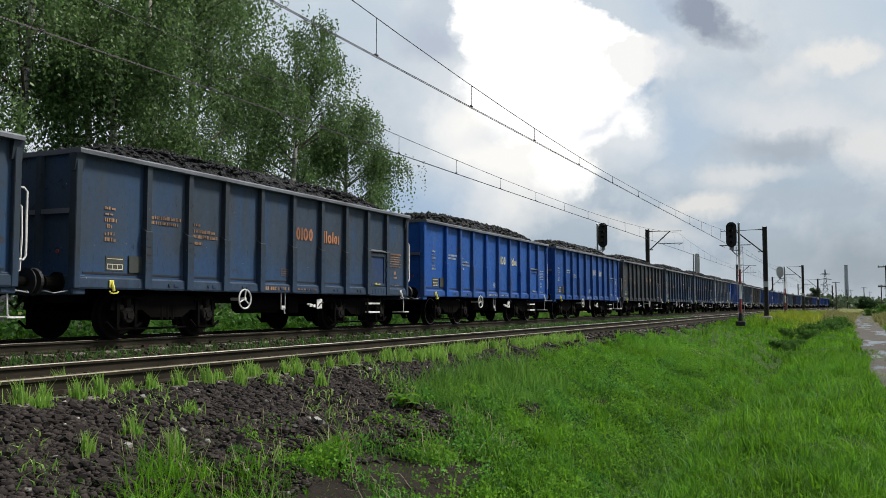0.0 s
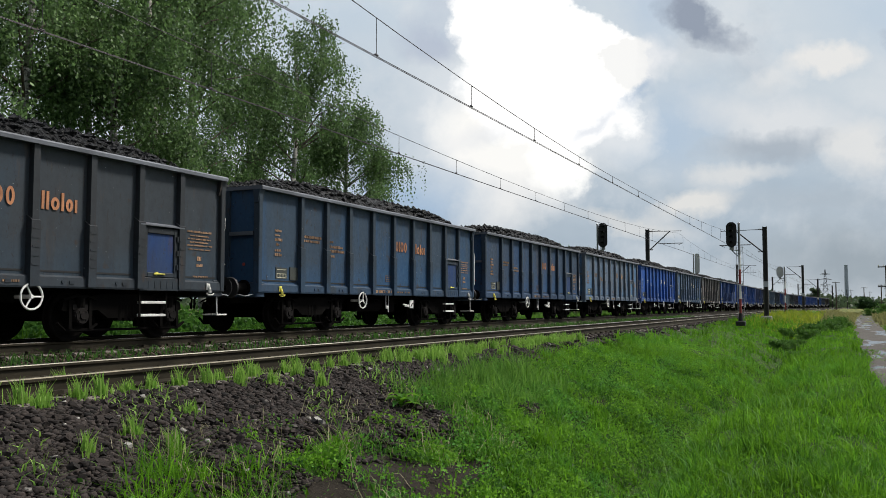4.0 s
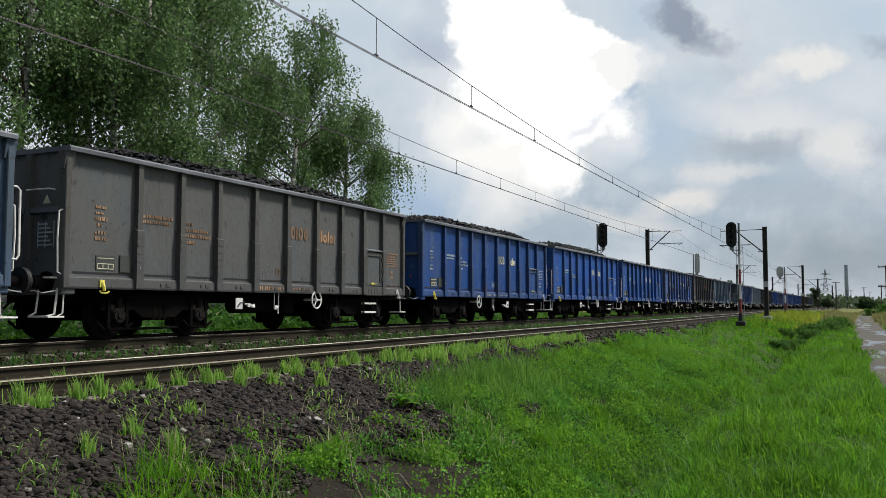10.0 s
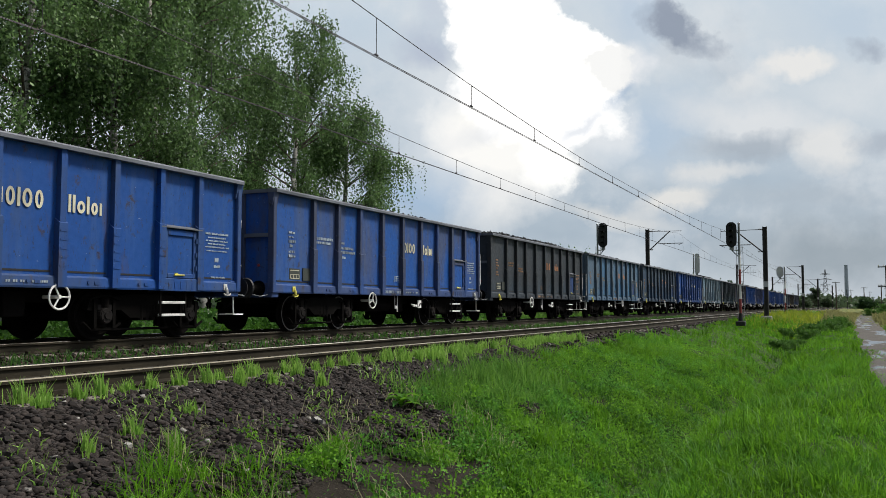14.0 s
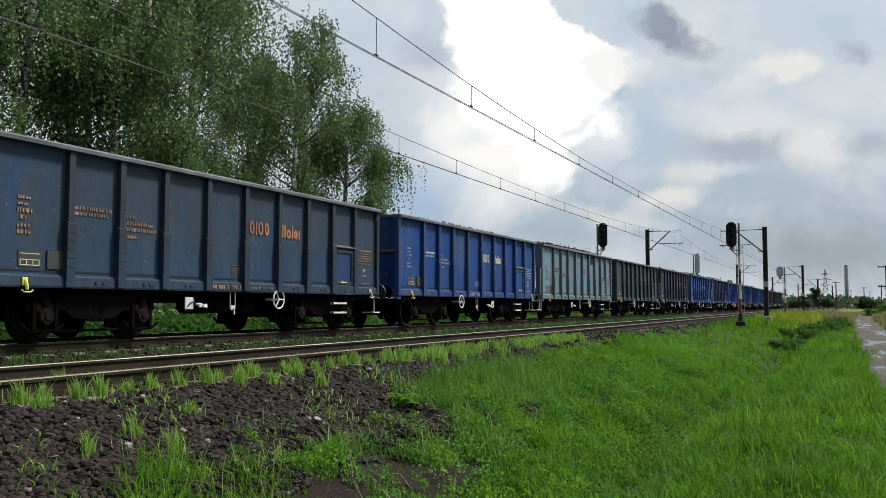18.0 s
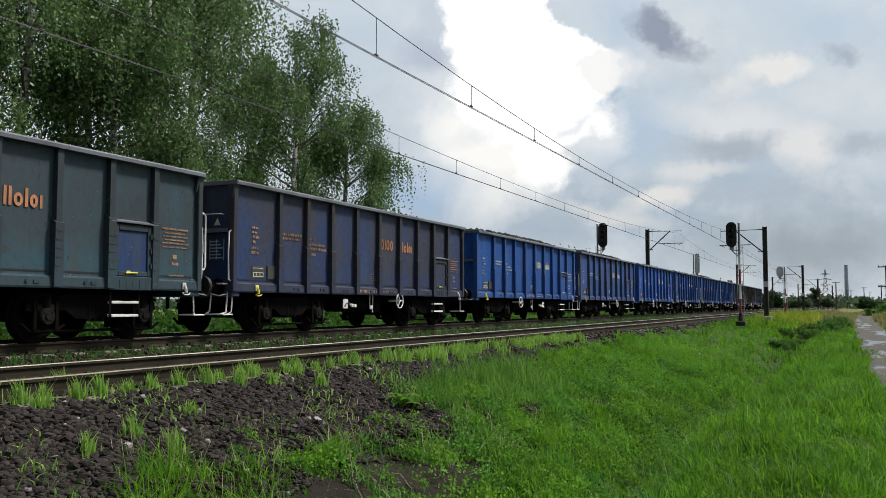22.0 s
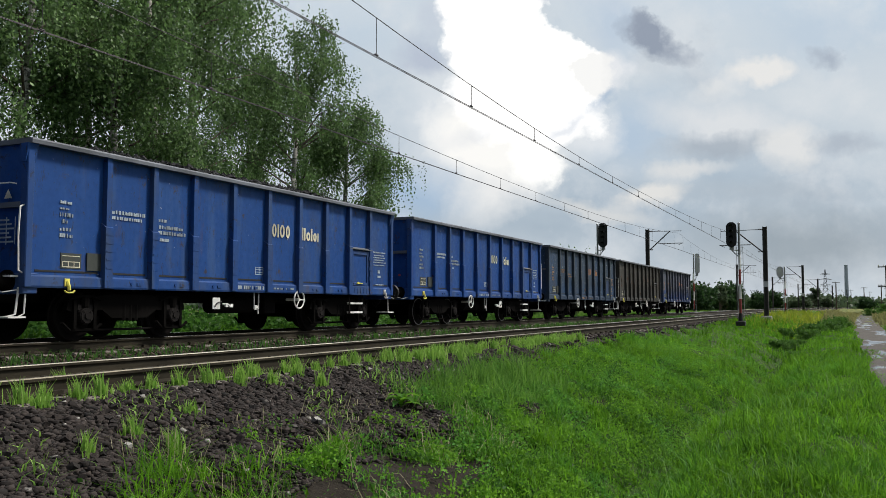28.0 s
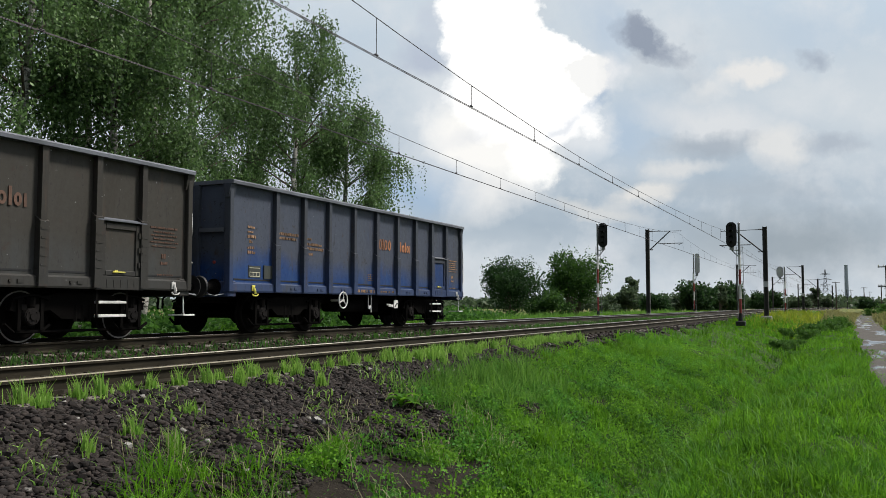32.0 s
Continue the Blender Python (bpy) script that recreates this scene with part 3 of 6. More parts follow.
def build_ground():
    gx = np.unique(np.concatenate([np.linspace(-900, -120, 14), np.linspace(-120, -16, 27), np.linspace(-16, 6, 111), np.linspace(6, 60, 19), np.linspace(60, 900, 15)]))
    gy = np.unique(np.concatenate([np.linspace(-300, -20, 15), np.linspace(-20, 4, 25), np.linspace(4, 50, 185), np.linspace(50, 150, 101), np.linspace(150, 700, 80), np.linspace(700, 4600, 30)]))
    X, Y = np.meshgrid(gx, gy)
    X = X + bend_a(np.minimum(Y, 700.0))
    Z = ground_z(X, np.minimum(Y, 700.0))
    n, m = X.shape
    idx = np.arange(n * m).reshape(n, m)
    f = np.stack([idx[:-1, :-1], idx[:-1, 1:], idx[1:, 1:], idx[1:, :-1]], -1).reshape(-1, 4)
    ob = raw("ground", np.stack([X, Y, Z], -1).reshape(-1, 3), f, M_GROUND)
    ob.data.polygons.foreach_set("use_smooth", [True] * len(ob.data.polygons))
    soil = np.clip((gravel_limit(Y) - (X - bend_a(Y))) / 0.5 + 0.5, 0, 1) * np.clip((X - bend_a(Y) + 14.3) / 0.6, 0, 1)
    soil = np.maximum(soil, np.clip(bareness(X, Y) * 1.2, 0, 1))
    at_soil = ob.data.attributes.new("soil", "FLOAT", "POINT")
    at_soil.data.foreach_set("value", soil.ravel().astype(np.float32))
    tagged(ob, "green verge, dark stony railway slope and ditch", "ground", kind="structure")
    # the field track with its puddles
    ry = np.concatenate([np.linspace(-60, 1.5, 60), np.linspace(2, 60, 117), np.linspace(62, 160, 50)])
    rx = np.linspace(0, 1, 11)
    RX, RY = np.meshgrid(rx, ry)
    left = 0.62 + 0.10 * np.sin(0.5 * RY) + 0.06 * np.sin(1.7 * RY) + np.clip((RY - 40) / 60, 0, 3) ** 2 * 0.55
    X = left + RX * (1.75 + 0.12 * np.sin(0.8 * RY))
    Z = ground_z(X, RY) * 0 - 0.825 + 0.018 * np.cos((RX - 0.5) * 12) + 0.012 * np.sin(2.2 * RY + 5 * RX) + 0.010 * np.sin(5.3 * RY)
    Z[:, 0] -= 0.12
    Z[:, -1] -= 0.12
    Z = np.maximum(Z, ground_z(X, RY) + 0.012)
    n, m = X.shape
    idx = np.arange(n * m).reshape(n, m)
    f = np.stack([idx[:-1, :-1], idx[:-1, 1:], idx[1:, 1:], idx[1:, :-1]], -1).reshape(-1, 4)
    ob = raw("road", np.stack([X, RY, Z], -1).reshape(-1, 3), f, M_ROAD)
    ob.data.polygons.foreach_set("use_smooth", [True] * len(ob.data.polygons))
    tagged(ob, "muddy field track with puddles beside the ditch", "dirt road", kind="structure")


build_ground()


# ---- the moving cloud layer ----
def build_clouds():
    bm = B()
    R, nu, nv = 2000.0, 40, 20
    grid = []
    for j in range(nv + 1):
        el = radians(-8 + 36 * j / nv)
        row = []
        for i in range(nu + 1):
            az = radians(-48 + 96 * i / nu)
            row.append(bm.verts.new((R * math.cos(el) * math.sin(az), R * math.sin(el), -R * math.cos(el) * math.cos(az))))
        grid.append(row)
    for j in range(nv):
        for i in range(nu):
            bm.faces.new((grid[j][i], grid[j][i + 1], grid[j + 1][i + 1], grid[j + 1][i]))
    ob = part("backdrop", bm, M_SKYCLOUD, smooth=True)
    return tagged(ob, "bright cumulus and grey broken cloud in a pale sky", "sky", kind="structure")


CLOUDS = build_clouds()


# ---- tracks ----
def rail_outline(cx, top):
    w, f = 0.036, 0.07
    return [(cx - f, top - 0.17), (cx + f, top - 0.17), (cx + f, top - 0.155), (cx + 0.012, top - 0.13), (cx + 0.012, top - 0.05), (cx + w, top - 0.035),
            (cx + w, top - 0.008), (cx + 0.028, top), (cx - 0.028, top), (cx - w, top - 0.008), (cx - w, top - 0.035), (cx - 0.012, top - 0.05), (cx - 0.012, top - 0.13), (cx - f, top - 0.155)]


def build_track(name, cx, top, label, heads):
    tr = tagged(new(name), label, "railway track", kind="structure")
    ys = list(np.linspace(-260, 140, 9)) + list(np.linspace(150, 640, 40))
    for side in (-1, 1):
        bm = B()
        prev = None
        for y in ys:
            o, s = bend(y)
            cur = [bm.verts.new((x + o, y, z)) for x, z in rail_outline(cx + side * 0.7535, top)]
            if prev:
                for i in range(len(cur)):
                    f = bm.faces.new((prev[i], prev[(i + 1) % len(cur)], cur[(i + 1) % len(cur)], cur[i]))
                    f.material_index = 1 if i in (6, 7, 8) else 0
            prev = cur
        part("rail", bm, [M_RUST, heads[0 if side < 0 else 1]], tr, "rusty rail with a worn running surface")
    # sleepers
    bm = B()
    prism(bm, [(-1.28, -0.02), (1.28, -0.02), (1.28, 0.14), (1.22, 0.16), (0.4, 0.13), (-0.4, 0.13), (-1.22, 0.16), (-1.28, 0.14)], -0.12, 0.12)
    me = mesh_of("sleeper", bm)
    me.materials.append(M_SLEEPER)
    for i in range(150):
        y = -9.8 + i * 0.6
        ob = new("sleeper", me)
        ob.parent = tr
        ob.location = (cx, y, top - 0.325)
    # clips beside the rails
    bm = B()
    box(bm, -0.12, -0.06, -0.06, 0.06, 0, 0.05)
    box(bm, 0.06, 0.12, -0.06, 0.06, 0, 0.05)
    me = mesh_of("rail_clip", bm)
    me.materials.append(M_RUST)
    for i in range(45):
        for side in (-1, 1):
            ob = new("rail_clip", me)
            ob.parent = tr
            ob.location = (cx + side * 0.7535, 1.0 + i * 0.6, top - 0.172)
    return tr


build_track("near_track", NEAR_X, 0.0, "overgrown railway track with rusty worn rails", (M_RAIL_DULL, M_RAIL_OLD))
build_track("far_track", FAR_X, FAR_Z, "railway track under the coal train", (M_RAIL_TOP, M_RAIL_TOP))


# ---- the coal train ----
HALF = 5.644
RIBS = (0.132, 0.225, 0.3165, 0.418, 0.519, 0.6197, 0.7157, 0.809, 0.8975)
Z_SILL, Z_STRIP, Z_TOP = 0.835, 1.03, 3.045


def at(fr):
    return -HALF + 2 * HALF * fr


def build_wagon(turned=False):
    """A four-axle open coal wagon; its own x points to the path beside the line, -y is its leading end; turned: it runs with its brakeman's end ahead."""
    w = new("coal_wagon")
    paint = M_UNDER                      # the real paint is set wagon by wagon
    zb, zt = Z_STRIP, Z_TOP - 0.08
    # side walls: sheets between the posts, slightly dished, each bay with its own face
    for sx in (1, -1):
        edges = [0.0, *RIBS, 1.0]
        for a, b in zip(edges[:-1], edges[1:]):
            bm = B()
            y0, y1 = at(a), at(b)
            n = 4
            vs = []
            for j in range(n + 1):
                row = []
                for i in range(n + 1):
                    u, t = i / n, j / n
                    d = 0.010 * math.sin(math.pi * u) * math.sin(math.pi * t)
                    row.append(bm.verts.new((sx * (1.165 - d), y0 + (y1 - y0) * u, zb + (zt - zb) * t)))
                vs.append(row)
            for j in range(n):
                for i in range(n):
                    q = (vs[j][i], vs[j][i + 1], vs[j + 1][i + 1], vs[j + 1][i])
                    bm.faces.new(q if sx > 0 else q[::-1])
            part("side_panel", bm, paint, w)
            if sx > 0:
                # the drain slot along the foot of the sheet
                bm = B()
                box(bm, 1.15, 1.171, y0 + 0.16, y1 - 0.13, zb + 0.045, zb + 0.075)
                part("drain_slot", bm, M_BLACK, w)
        bm = B()
        box(bm, sx * 1.115 - 0.02, sx * 1.115 + 0.02, -HALF, HALF, zb, zt)
        part("side_wall", bm, paint, w)
        # posts: slim above, boxed and wider below
        for k, fr in enumerate(RIBS):
            bm = B()
            y = at(fr)
            zk = 1.86 if k not in (7, 8) else 2.02
            box(bm, sx * 1.16, sx * 1.262, y - 0.056, y + 0.056, zk - 0.02, zt + 0.01)
            bm2 = [(-0.082, Z_SILL + 0.02), (0.082, Z_SILL + 0.02), (0.082, zk), (-0.082, zk)]
            vs = [bm.verts.new((sx * x, y + dy, z)) for x in (1.16, 1.282) for dy, z in ((bm2[0][0], bm2[0][1]), (bm2[1][0], bm2[1][1]), (bm2[2][0], bm2[2][1] - (0.03 if x > 1.2 else -0.05)), (bm2[3][0], bm2[3][1] - (0.03 if x > 1.2 else -0.05)))]
            for f in ((4, 5, 6, 7), (0, 4, 7, 3), (1, 2, 6, 5), (3, 7, 6, 2), (0, 1, 5, 4)):
                q = [vs[i] for i in f]
                bm.faces.new(q if sx > 0 else q[::-1])
            # stake pockets: short ridges across the lower half
            if sx > 0:
                for i in range(5):
                    z = 1.16 + i * 0.135
                    box(bm, 1.28, 1.288, y - 0.062, y + 0.062, z, z + 0.028)
            part("post", bm, paint, w)
        # the sill with its pressed strip
        bm = B()
        prism(bm, [(sx * 1.10, Z_SILL), (sx * 1.225, Z_SILL), (sx * 1.235, Z_SILL + 0.03), (sx * 1.225, Z_STRIP - 0.03), (sx * 1.185, Z_STRIP), (sx * 1.10, Z_STRIP)][::sx], -HALF, HALF)
        if sx > 0:
            for fr in RIBS[:-1]:
                y = at(fr) + 0.55
                rod(bm, (1.225, y, 0.93), (1.25, y, 0.93), 0.028, 0.028, 8)
                box(bm, 1.225, 1.245, y + 0.12, y + 0.22, 0.90, 0.95)
        part("sill", bm, paint, w)
        if sx > 0:
            bm = B()
            y0, y1 = at(RIBS[7]) - 0.02, at(RIBS[8]) + 0.04
            box(bm, 1.20, 1.262, y0, y1, Z_SILL - 0.01, Z_STRIP + 0.02, bevel=0.008)
            for i in range(5):
                y = y0 + 0.2 + i * 0.15
                box(bm, 1.262, 1.268, y, y + 0.035, Z_SILL + 0.03, Z_STRIP - 0.04)
            part("door_sill", bm, M_DOORGRIME, w, "grimy slotted sill below the door")
    # ends
    for sy in (-1, 1):
        bm = B()
        y = sy * HALF
        box(bm, -1.14, 1.14, min(y, y - sy * 0.05), max(y, y - sy * 0.05), 1.05, zt)
        part("end_wall", bm, paint, w)
        for x in (-1.17, -0.42, 0.42, 1.17):
            bm = B()
            if abs(x) > 1:
                box(bm, x - 0.075, x + 0.075, min(y, y + sy * 0.02) - 0.05, max(y, y + sy * 0.02) + 0.05, Z_SILL, zt, bevel=0.012)
                # gusset under the rim
                prism(bm, [(x - 0.04, zt - 0.28), (x + 0.04, zt - 0.28), (x + 0.095, zt), (x - 0.095, zt)], y - 0.09, y + 0.09)
            else:
                y1 = y + sy * 0.09
                box(bm, x - 0.05, x + 0.05, min(y, y1), max(y, y1), 1.05, zt)
            part("end_post", bm, paint, w)
        for x0, x1 in ((-1.09, -0.48), (-0.36, 0.36), (0.48, 1.09)):
            bm = B()
            prism(bm, [(x0, 2.02), (x1, 2.02), (x1, 2.10), (x0, 2.10)], min(y, y + sy * 0.07), max(y, y + sy * 0.07))
            part("end_stiffener", bm, M_RIMTOP, w)
        bm = B()
        y1 = y + sy * 0.06
        box(bm, -1.2, 1.2, min(y - sy * 0.2, y1), max(y - sy * 0.2, y1), 0.74, 1.05, bevel=0.015)
        part("headstock", bm, paint, w)
        # buffers
        for x in (-0.87, 0.87):
            bm = B()
            rod(bm, (x, y + sy * 0.05, 0.93), (x, y + sy * 0.09, 0.93), 0.17, 0.17, 14)
            rod(bm, (x, y + sy * 0.08, 0.93), (x, y + sy * 0.34, 0.93), 0.115, 0.10, 14)
            rod(bm, (x, y + sy * 0.33, 0.93), (x, y + sy * 0.51, 0.93), 0.075, 0.075, 12, 0)
            buf = part("buffer", bm, M_BOGIE, w)
            bm = B()
            rod(bm, (x, y + sy * 0.49, 0.93), (x, y + sy * 0.525, 0.93), 0.215, 0.20, 22)
            part("buffer_plate", bm, M_BLACK, buf)
        # draw gear
        bm = B()
        box(bm, -0.05, 0.05, min(y, y + sy * 0.32), max(y, y + sy * 0.32), 0.88, 0.99)
        box(bm, -0.04, 0.04, min(y + sy * 0.25, y + sy * 0.54), max(y + sy * 0.25, y + sy * 0.54), 0.80, 0.86)
        for x in (-0.3, 0.34):
            tube(bm, [(x, y + sy * 0.06, 0.80), (x, y + sy * 0.2, 0.70), (x * 0.7, y + sy * 0.3, 0.52), (x * 0.5, y + sy * 0.35, 0.62)], 0.022)
        part("coupling", bm, M_UNDER, w)
        # at the brakeman's end a stepped ladder and rails, at the other a hand loop and one step
        manned = (sy < 0) == turned
        bm = B()
        tube(bm, [(1.12, y + sy * 0.08, 0.80), (1.12, y + sy * 0.34, 0.76), (1.02, y + sy * 0.40, 0.79), (0.55, y + sy * 0.40, 0.78), (0.5, y + sy * 0.08, 0.80)], 0.010)
        part("grab_loop", bm, M_GALV, w, "worn hand loop")
        if sy > 0 or manned:
            bm = B()
            tube(bm, [(1.14, y - sy * 0.04, 0.86), (1.14, y - sy * 0.02, 0.45), (1.10, y + sy * 0.05, 0.40)], 0.013)
            box(bm, 0.80, 1.16, min(y - sy * 0.04, y + sy * 0.26), max(y - sy * 0.04, y + sy * 0.26), 0.385, 0.41)
            part("end_step", bm, M_WPAINT, w, "white painted shunter's step")
        if manned:
            bm = B()
            tube(bm, [(1.18, y + sy * 0.06, 2.05), (1.18, y + sy * 0.13, 2.02), (1.18, y + sy * 0.15, 1.6), (1.18, y + sy * 0.13, 1.08), (1.18, y + sy * 0.06, 1.05)], 0.015)
            part("handrail", bm, M_WPAINT, w, "white handrail")
        if manned and sy < 0:
            bm = B()
            tube(bm, [(1.10, y + sy * 0.05, 0.84), (1.10, y + sy * 0.10, 0.44), (1.06, y + sy * 0.22, 0.40), (0.72, y + sy * 0.24, 0.40), (0.70, y + sy * 0.10, 0.46), (0.70, y + sy * 0.05, 0.84)], 0.017)
            part("step_stirrup", bm, M_WPAINT, w, "white bent step iron")
            bm = B()
            box(bm, 0.66, 1.10, min(y + sy * 0.062, y + sy * 0.20), max(y + sy * 0.062, y + sy * 0.20), 0.985, 1.012)
            part("foot_plate", bm, M_WPAINT, w, "white worn foot plate")
            bm = B()
            tube(bm, [(0.95, y + sy * 0.02, 2.38), (0.95, y + sy * 0.13, 2.38), (0.45, y + sy * 0.13, 2.38), (0.45, y + sy * 0.02, 2.38)], 0.011)
            part("grab_bar", bm, M_WPAINT, w, "white grab bar")
    # rail at the trailing near corner: a tall loop at the brakeman's end, a bent single rail at the other
    bm = B()
    yr = HALF + 0.20
    if turned:
        tube(bm, [(1.17, HALF + 0.02, 2.30), (1.17, yr - 0.06, 2.27), (1.19, yr - 0.10, 1.75), (1.19, yr - 0.13, 1.42), (1.19, yr - 0.06, 1.36), (1.17, HALF + 0.02, 1.34)], 0.014)
    else:
        tube(bm, [(1.17, HALF + 0.02, 2.30), (1.17, yr - 0.03, 2.30), (1.18, yr + 0.02, 2.25), (1.19, yr + 0.02, 1.30), (1.19, yr - 0.02, 1.24), (1.17, HALF + 0.02, 1.24)], 0.018)
    part("corner_rail", bm, M_WPAINT, w, "white corner handrail")
    # the heavy top rim
    bm = B()
    for sx in (1, -1):
        prism(bm, [(sx * 1.07, zt), (sx * 1.305, zt), (sx * 1.31, zt + 0.055), (sx * 1.295, Z_TOP), (sx * 1.07, Z_TOP)][::sx], -HALF - 0.06, HALF + 0.06)
    for sy in (-1, 1):
        y0, y1 = sorted((sy * (HALF - 0.1), sy * (HALF + 0.055)))
        box(bm, -1.065, 1.065, y0, y1, zt + 0.002, Z_TOP - 0.002)
    part("top_rim", bm, M_RIMTOP, w, "grey scuffed top rim")
    # side door with its frame
    y0, y1 = at(RIBS[7]) + 0.08, at(RIBS[8]) - 0.08
    bm = B()
    box(bm, 1.15, 1.215, y0, y1, Z_STRIP + 0.03, 1.90)
    door = part("door", bm, paint, w)
    bm = B()
    for a, b, c, d in ((y0, y0 + 0.09, 1.06, 1.92), (y1 - 0.09, y1, 1.06, 1.92), (y0 + 0.092, y1 - 0.092, 1.82, 1.92), (y0 + 0.092, y1 - 0.092, 1.06, 1.14)):
        box(bm, 1.205, 1.245, a, b, c, d, bevel=0.008)
    part("door_frame", bm, M_DOORGRIME, door)
    bm = B()
    box(bm, 1.24, 1.262, y0 + 0.27, y0 + 0.34, 1.10, 1.15)
    tube(bm, [(1.255, y0 + 0.24, 1.115), (1.26, y0 + 0.50, 1.115)], 0.013)
    part("door_handle", bm, M_YPAINT, door, "yellow door lever")
    for z in (1.2, 1.45, 1.7):
        bm = B()
        rod(bm, (1.255, y1 - 0.03, z), (1.255, y1 - 0.03, z + 0.09), 0.022)
        part("hinge", bm, M_DOORGRIME, door)
    bm = B()
    prism(bm, [(1.16, 1.96), (1.285, 1.945), (1.285, 1.965), (1.16, 2.01)], y0 - 0.12, y1 + 0.12)
    part("door_lintel", bm, M_RIMTOP, w)
    # steps below the door
    ya, yb = y0 - 0.02, y0 + 0.62
    for y in (ya, yb):
        bm = B()
        box(bm, 1.185, 1.20, y - 0.022, y + 0.022, 0.38, Z_SILL)
        part("step_hanger", bm, M_BOGIE, w)
    for z in (0.38, 0.60):
        bm = B()
        box(bm, 1.11, 1.215, ya + 0.024, yb - 0.024, z, z + 0.045, bevel=0.006)
        part("step", bm, M_WPAINT, w, "white painted step")
    # handbrake wheel with three spokes; the gear lies the other way round on a turned wagon
    yw, yl, yp, yt = (1.34, -0.10, -1.34, -1.00) if turned else (-1.46, -0.06, 1.38, 1.04)
    bm = B()
    c = (1.24, yw, 0.70)
    ring(bm, c, "x", 0.19, 0.017, 26, 6)
    for i in range(3):
        a = math.pi / 2 + i * math.tau / 3 + (0.5 if turned else -0.15)
        rod(bm, c, (1.24, yw + 0.185 * math.cos(a), 0.70 + 0.185 * math.sin(a)), 0.014)
    rod(bm, (0.9, yw, 0.70), (1.26, yw, 0.70), 0.03)
    part("brake_wheel", bm, M_WPAINT, w, "white handbrake wheel")
    # brake change-over lever, plate and tap
    bm = B()
    box(bm, 1.17, 1.185, yl - 0.10, yl - 0.075, 0.50, Z_SILL)
    box(bm, 1.17, 1.185, yl + 0.05, yl + 0.075, 0.50, Z_SILL)
    hanger = part("lever_hanger", bm, M_GALV, w)
    bm = B()
    box(bm, 1.165, 1.19, yl - 0.07, yl + 0.05, 0.48, 0.57, bevel=0.006)
    rod(bm, (1.2, yl, 0.52), (1.2, yl + 0.02, 0.40), 0.016)
    part("brake_lever", bm, M_WPAINT, hanger, "white lever")
    bm = B()
    box(bm, 1.12, 1.15, yp - 0.04, yp + 0.04, 0.70, Z_SILL)
    part("plate_hanger", bm, M_BOGIE, w)
    bm = B()
    box(bm, 1.15, 1.168, yp - 0.11, yp + 0.11, 0.50, 0.72, bevel=0.006)
    pl = part("brake_plate", bm, M_WPAINT, w, "white brake plate")
    bm = B()
    tube(bm, [(1.178, yp - 0.06, 0.55), (1.178, yp + 0.01, 0.62), (1.178, yp + 0.13, 0.645)], 0.014)
    part("plate_pointer", bm, M_BLACK, pl)
    bm = B()
    tube(bm, [(1.14, yt - 0.13, 0.60), (1.19, yt - 0.02, 0.59), (1.2, yt + 0.02, 0.55), (1.2, yt + 0.08, 0.555)], 0.022)
    box(bm, 1.17, 1.2, yt - 0.1, yt - 0.03, 0.54, 0.60)
    box(bm, 1.17, 1.2, yt + 0.05, yt + 0.12, 0.53, 0.60)
    part("brake_tap", bm, M_WPAINT, w)
    for y, m in ((-4.97, M_YPAINT), (5.22, M_WPAINT)):
        bm = B()
        box(bm, 1.235, 1.255, y - 0.03, y + 0.07, 0.86, 0.98, bevel=0.006)
        tube(bm, [(1.25, y + 0.02, 0.94), (1.28, y + 0.025, 0.87), (1.285, y + 0.03, 0.80)], 0.026)
        tube(bm, [(1.285, y - 0.06, 0.80), (1.285, y - 0.03, 0.77), (1.285, y + 0.03, 0.765), (1.285, y + 0.10, 0.77), (1.285, y + 0.13, 0.80)], 0.014)
        part("rope_hook", bm, m, w, "painted rope hook")
    # panels and lettering: bars of its size
    bm = B()
    box(bm, 1.14, 1.19, -4.52, -4.12, 1.12, 1.40)
    part("card_holder", bm, M_PANEL, w, "dark card holder")
    bm = B()
    box(bm, 1.14, 1.172, -5.02, -4.62, 1.14, 1.38)
    tb = part("data_table", bm, M_PANEL, w, "dark table of bars")
    bm = B()
    for z in (1.16, 1.24, 1.33):
        box(bm, 1.173, 1.176, -4.99, -4.65, z, z + 0.012)
    for y in (-4.99, -4.88, -4.77, -4.66):
        box(bm, 1.173, 1.1755, y, y + 0.012, 1.175, 1.24)
    part("table_line", bm, M_CREAM, tb)
    # small lettering as rows of short bars
    def bars(name, y0, rows, mat, seed):
        rng = random.Random(seed)
        bm = B()
        for dy, z, ln, h in rows:
            y = y0 + dy
            while y < y0 + dy + ln:
                wd = rng.choice((0.014, 0.022, 0.03, 0.036))
                hh = h * rng.choice((0.75, 1.0, 1.0))
                box(bm, 1.15, 1.171, y, y + wd, z, z + hh)
                y += wd + rng.choice((0.008, 0.012, 0.03))
        part(name, bm, mat, w)
    bars("load_mark", -5.05, ((0, 2.14, 0.22, 0.05), (0, 2.05, 0.16, 0.03), (0, 1.94, 0.24, 0.06), (0.05, 1.84, 0.1, 0.06), (0, 1.72, 0.2, 0.05), (0, 1.62, 0.26, 0.06)), M_CREAM, 1)
    bars("number_mark", at(0.145), ((0, 2.08, 0.72, 0.06), (0, 1.99, 0.66, 0.05)), M_CREAM, 2)
    bars("owner_mark", at(0.237), ((0, 2.04, 0.22, 0.05), (0, 1.92, 0.62, 0.06), (0, 1.82, 0.70, 0.06), (0, 1.70, 0.3, 0.05)), M_CREAM, 3)
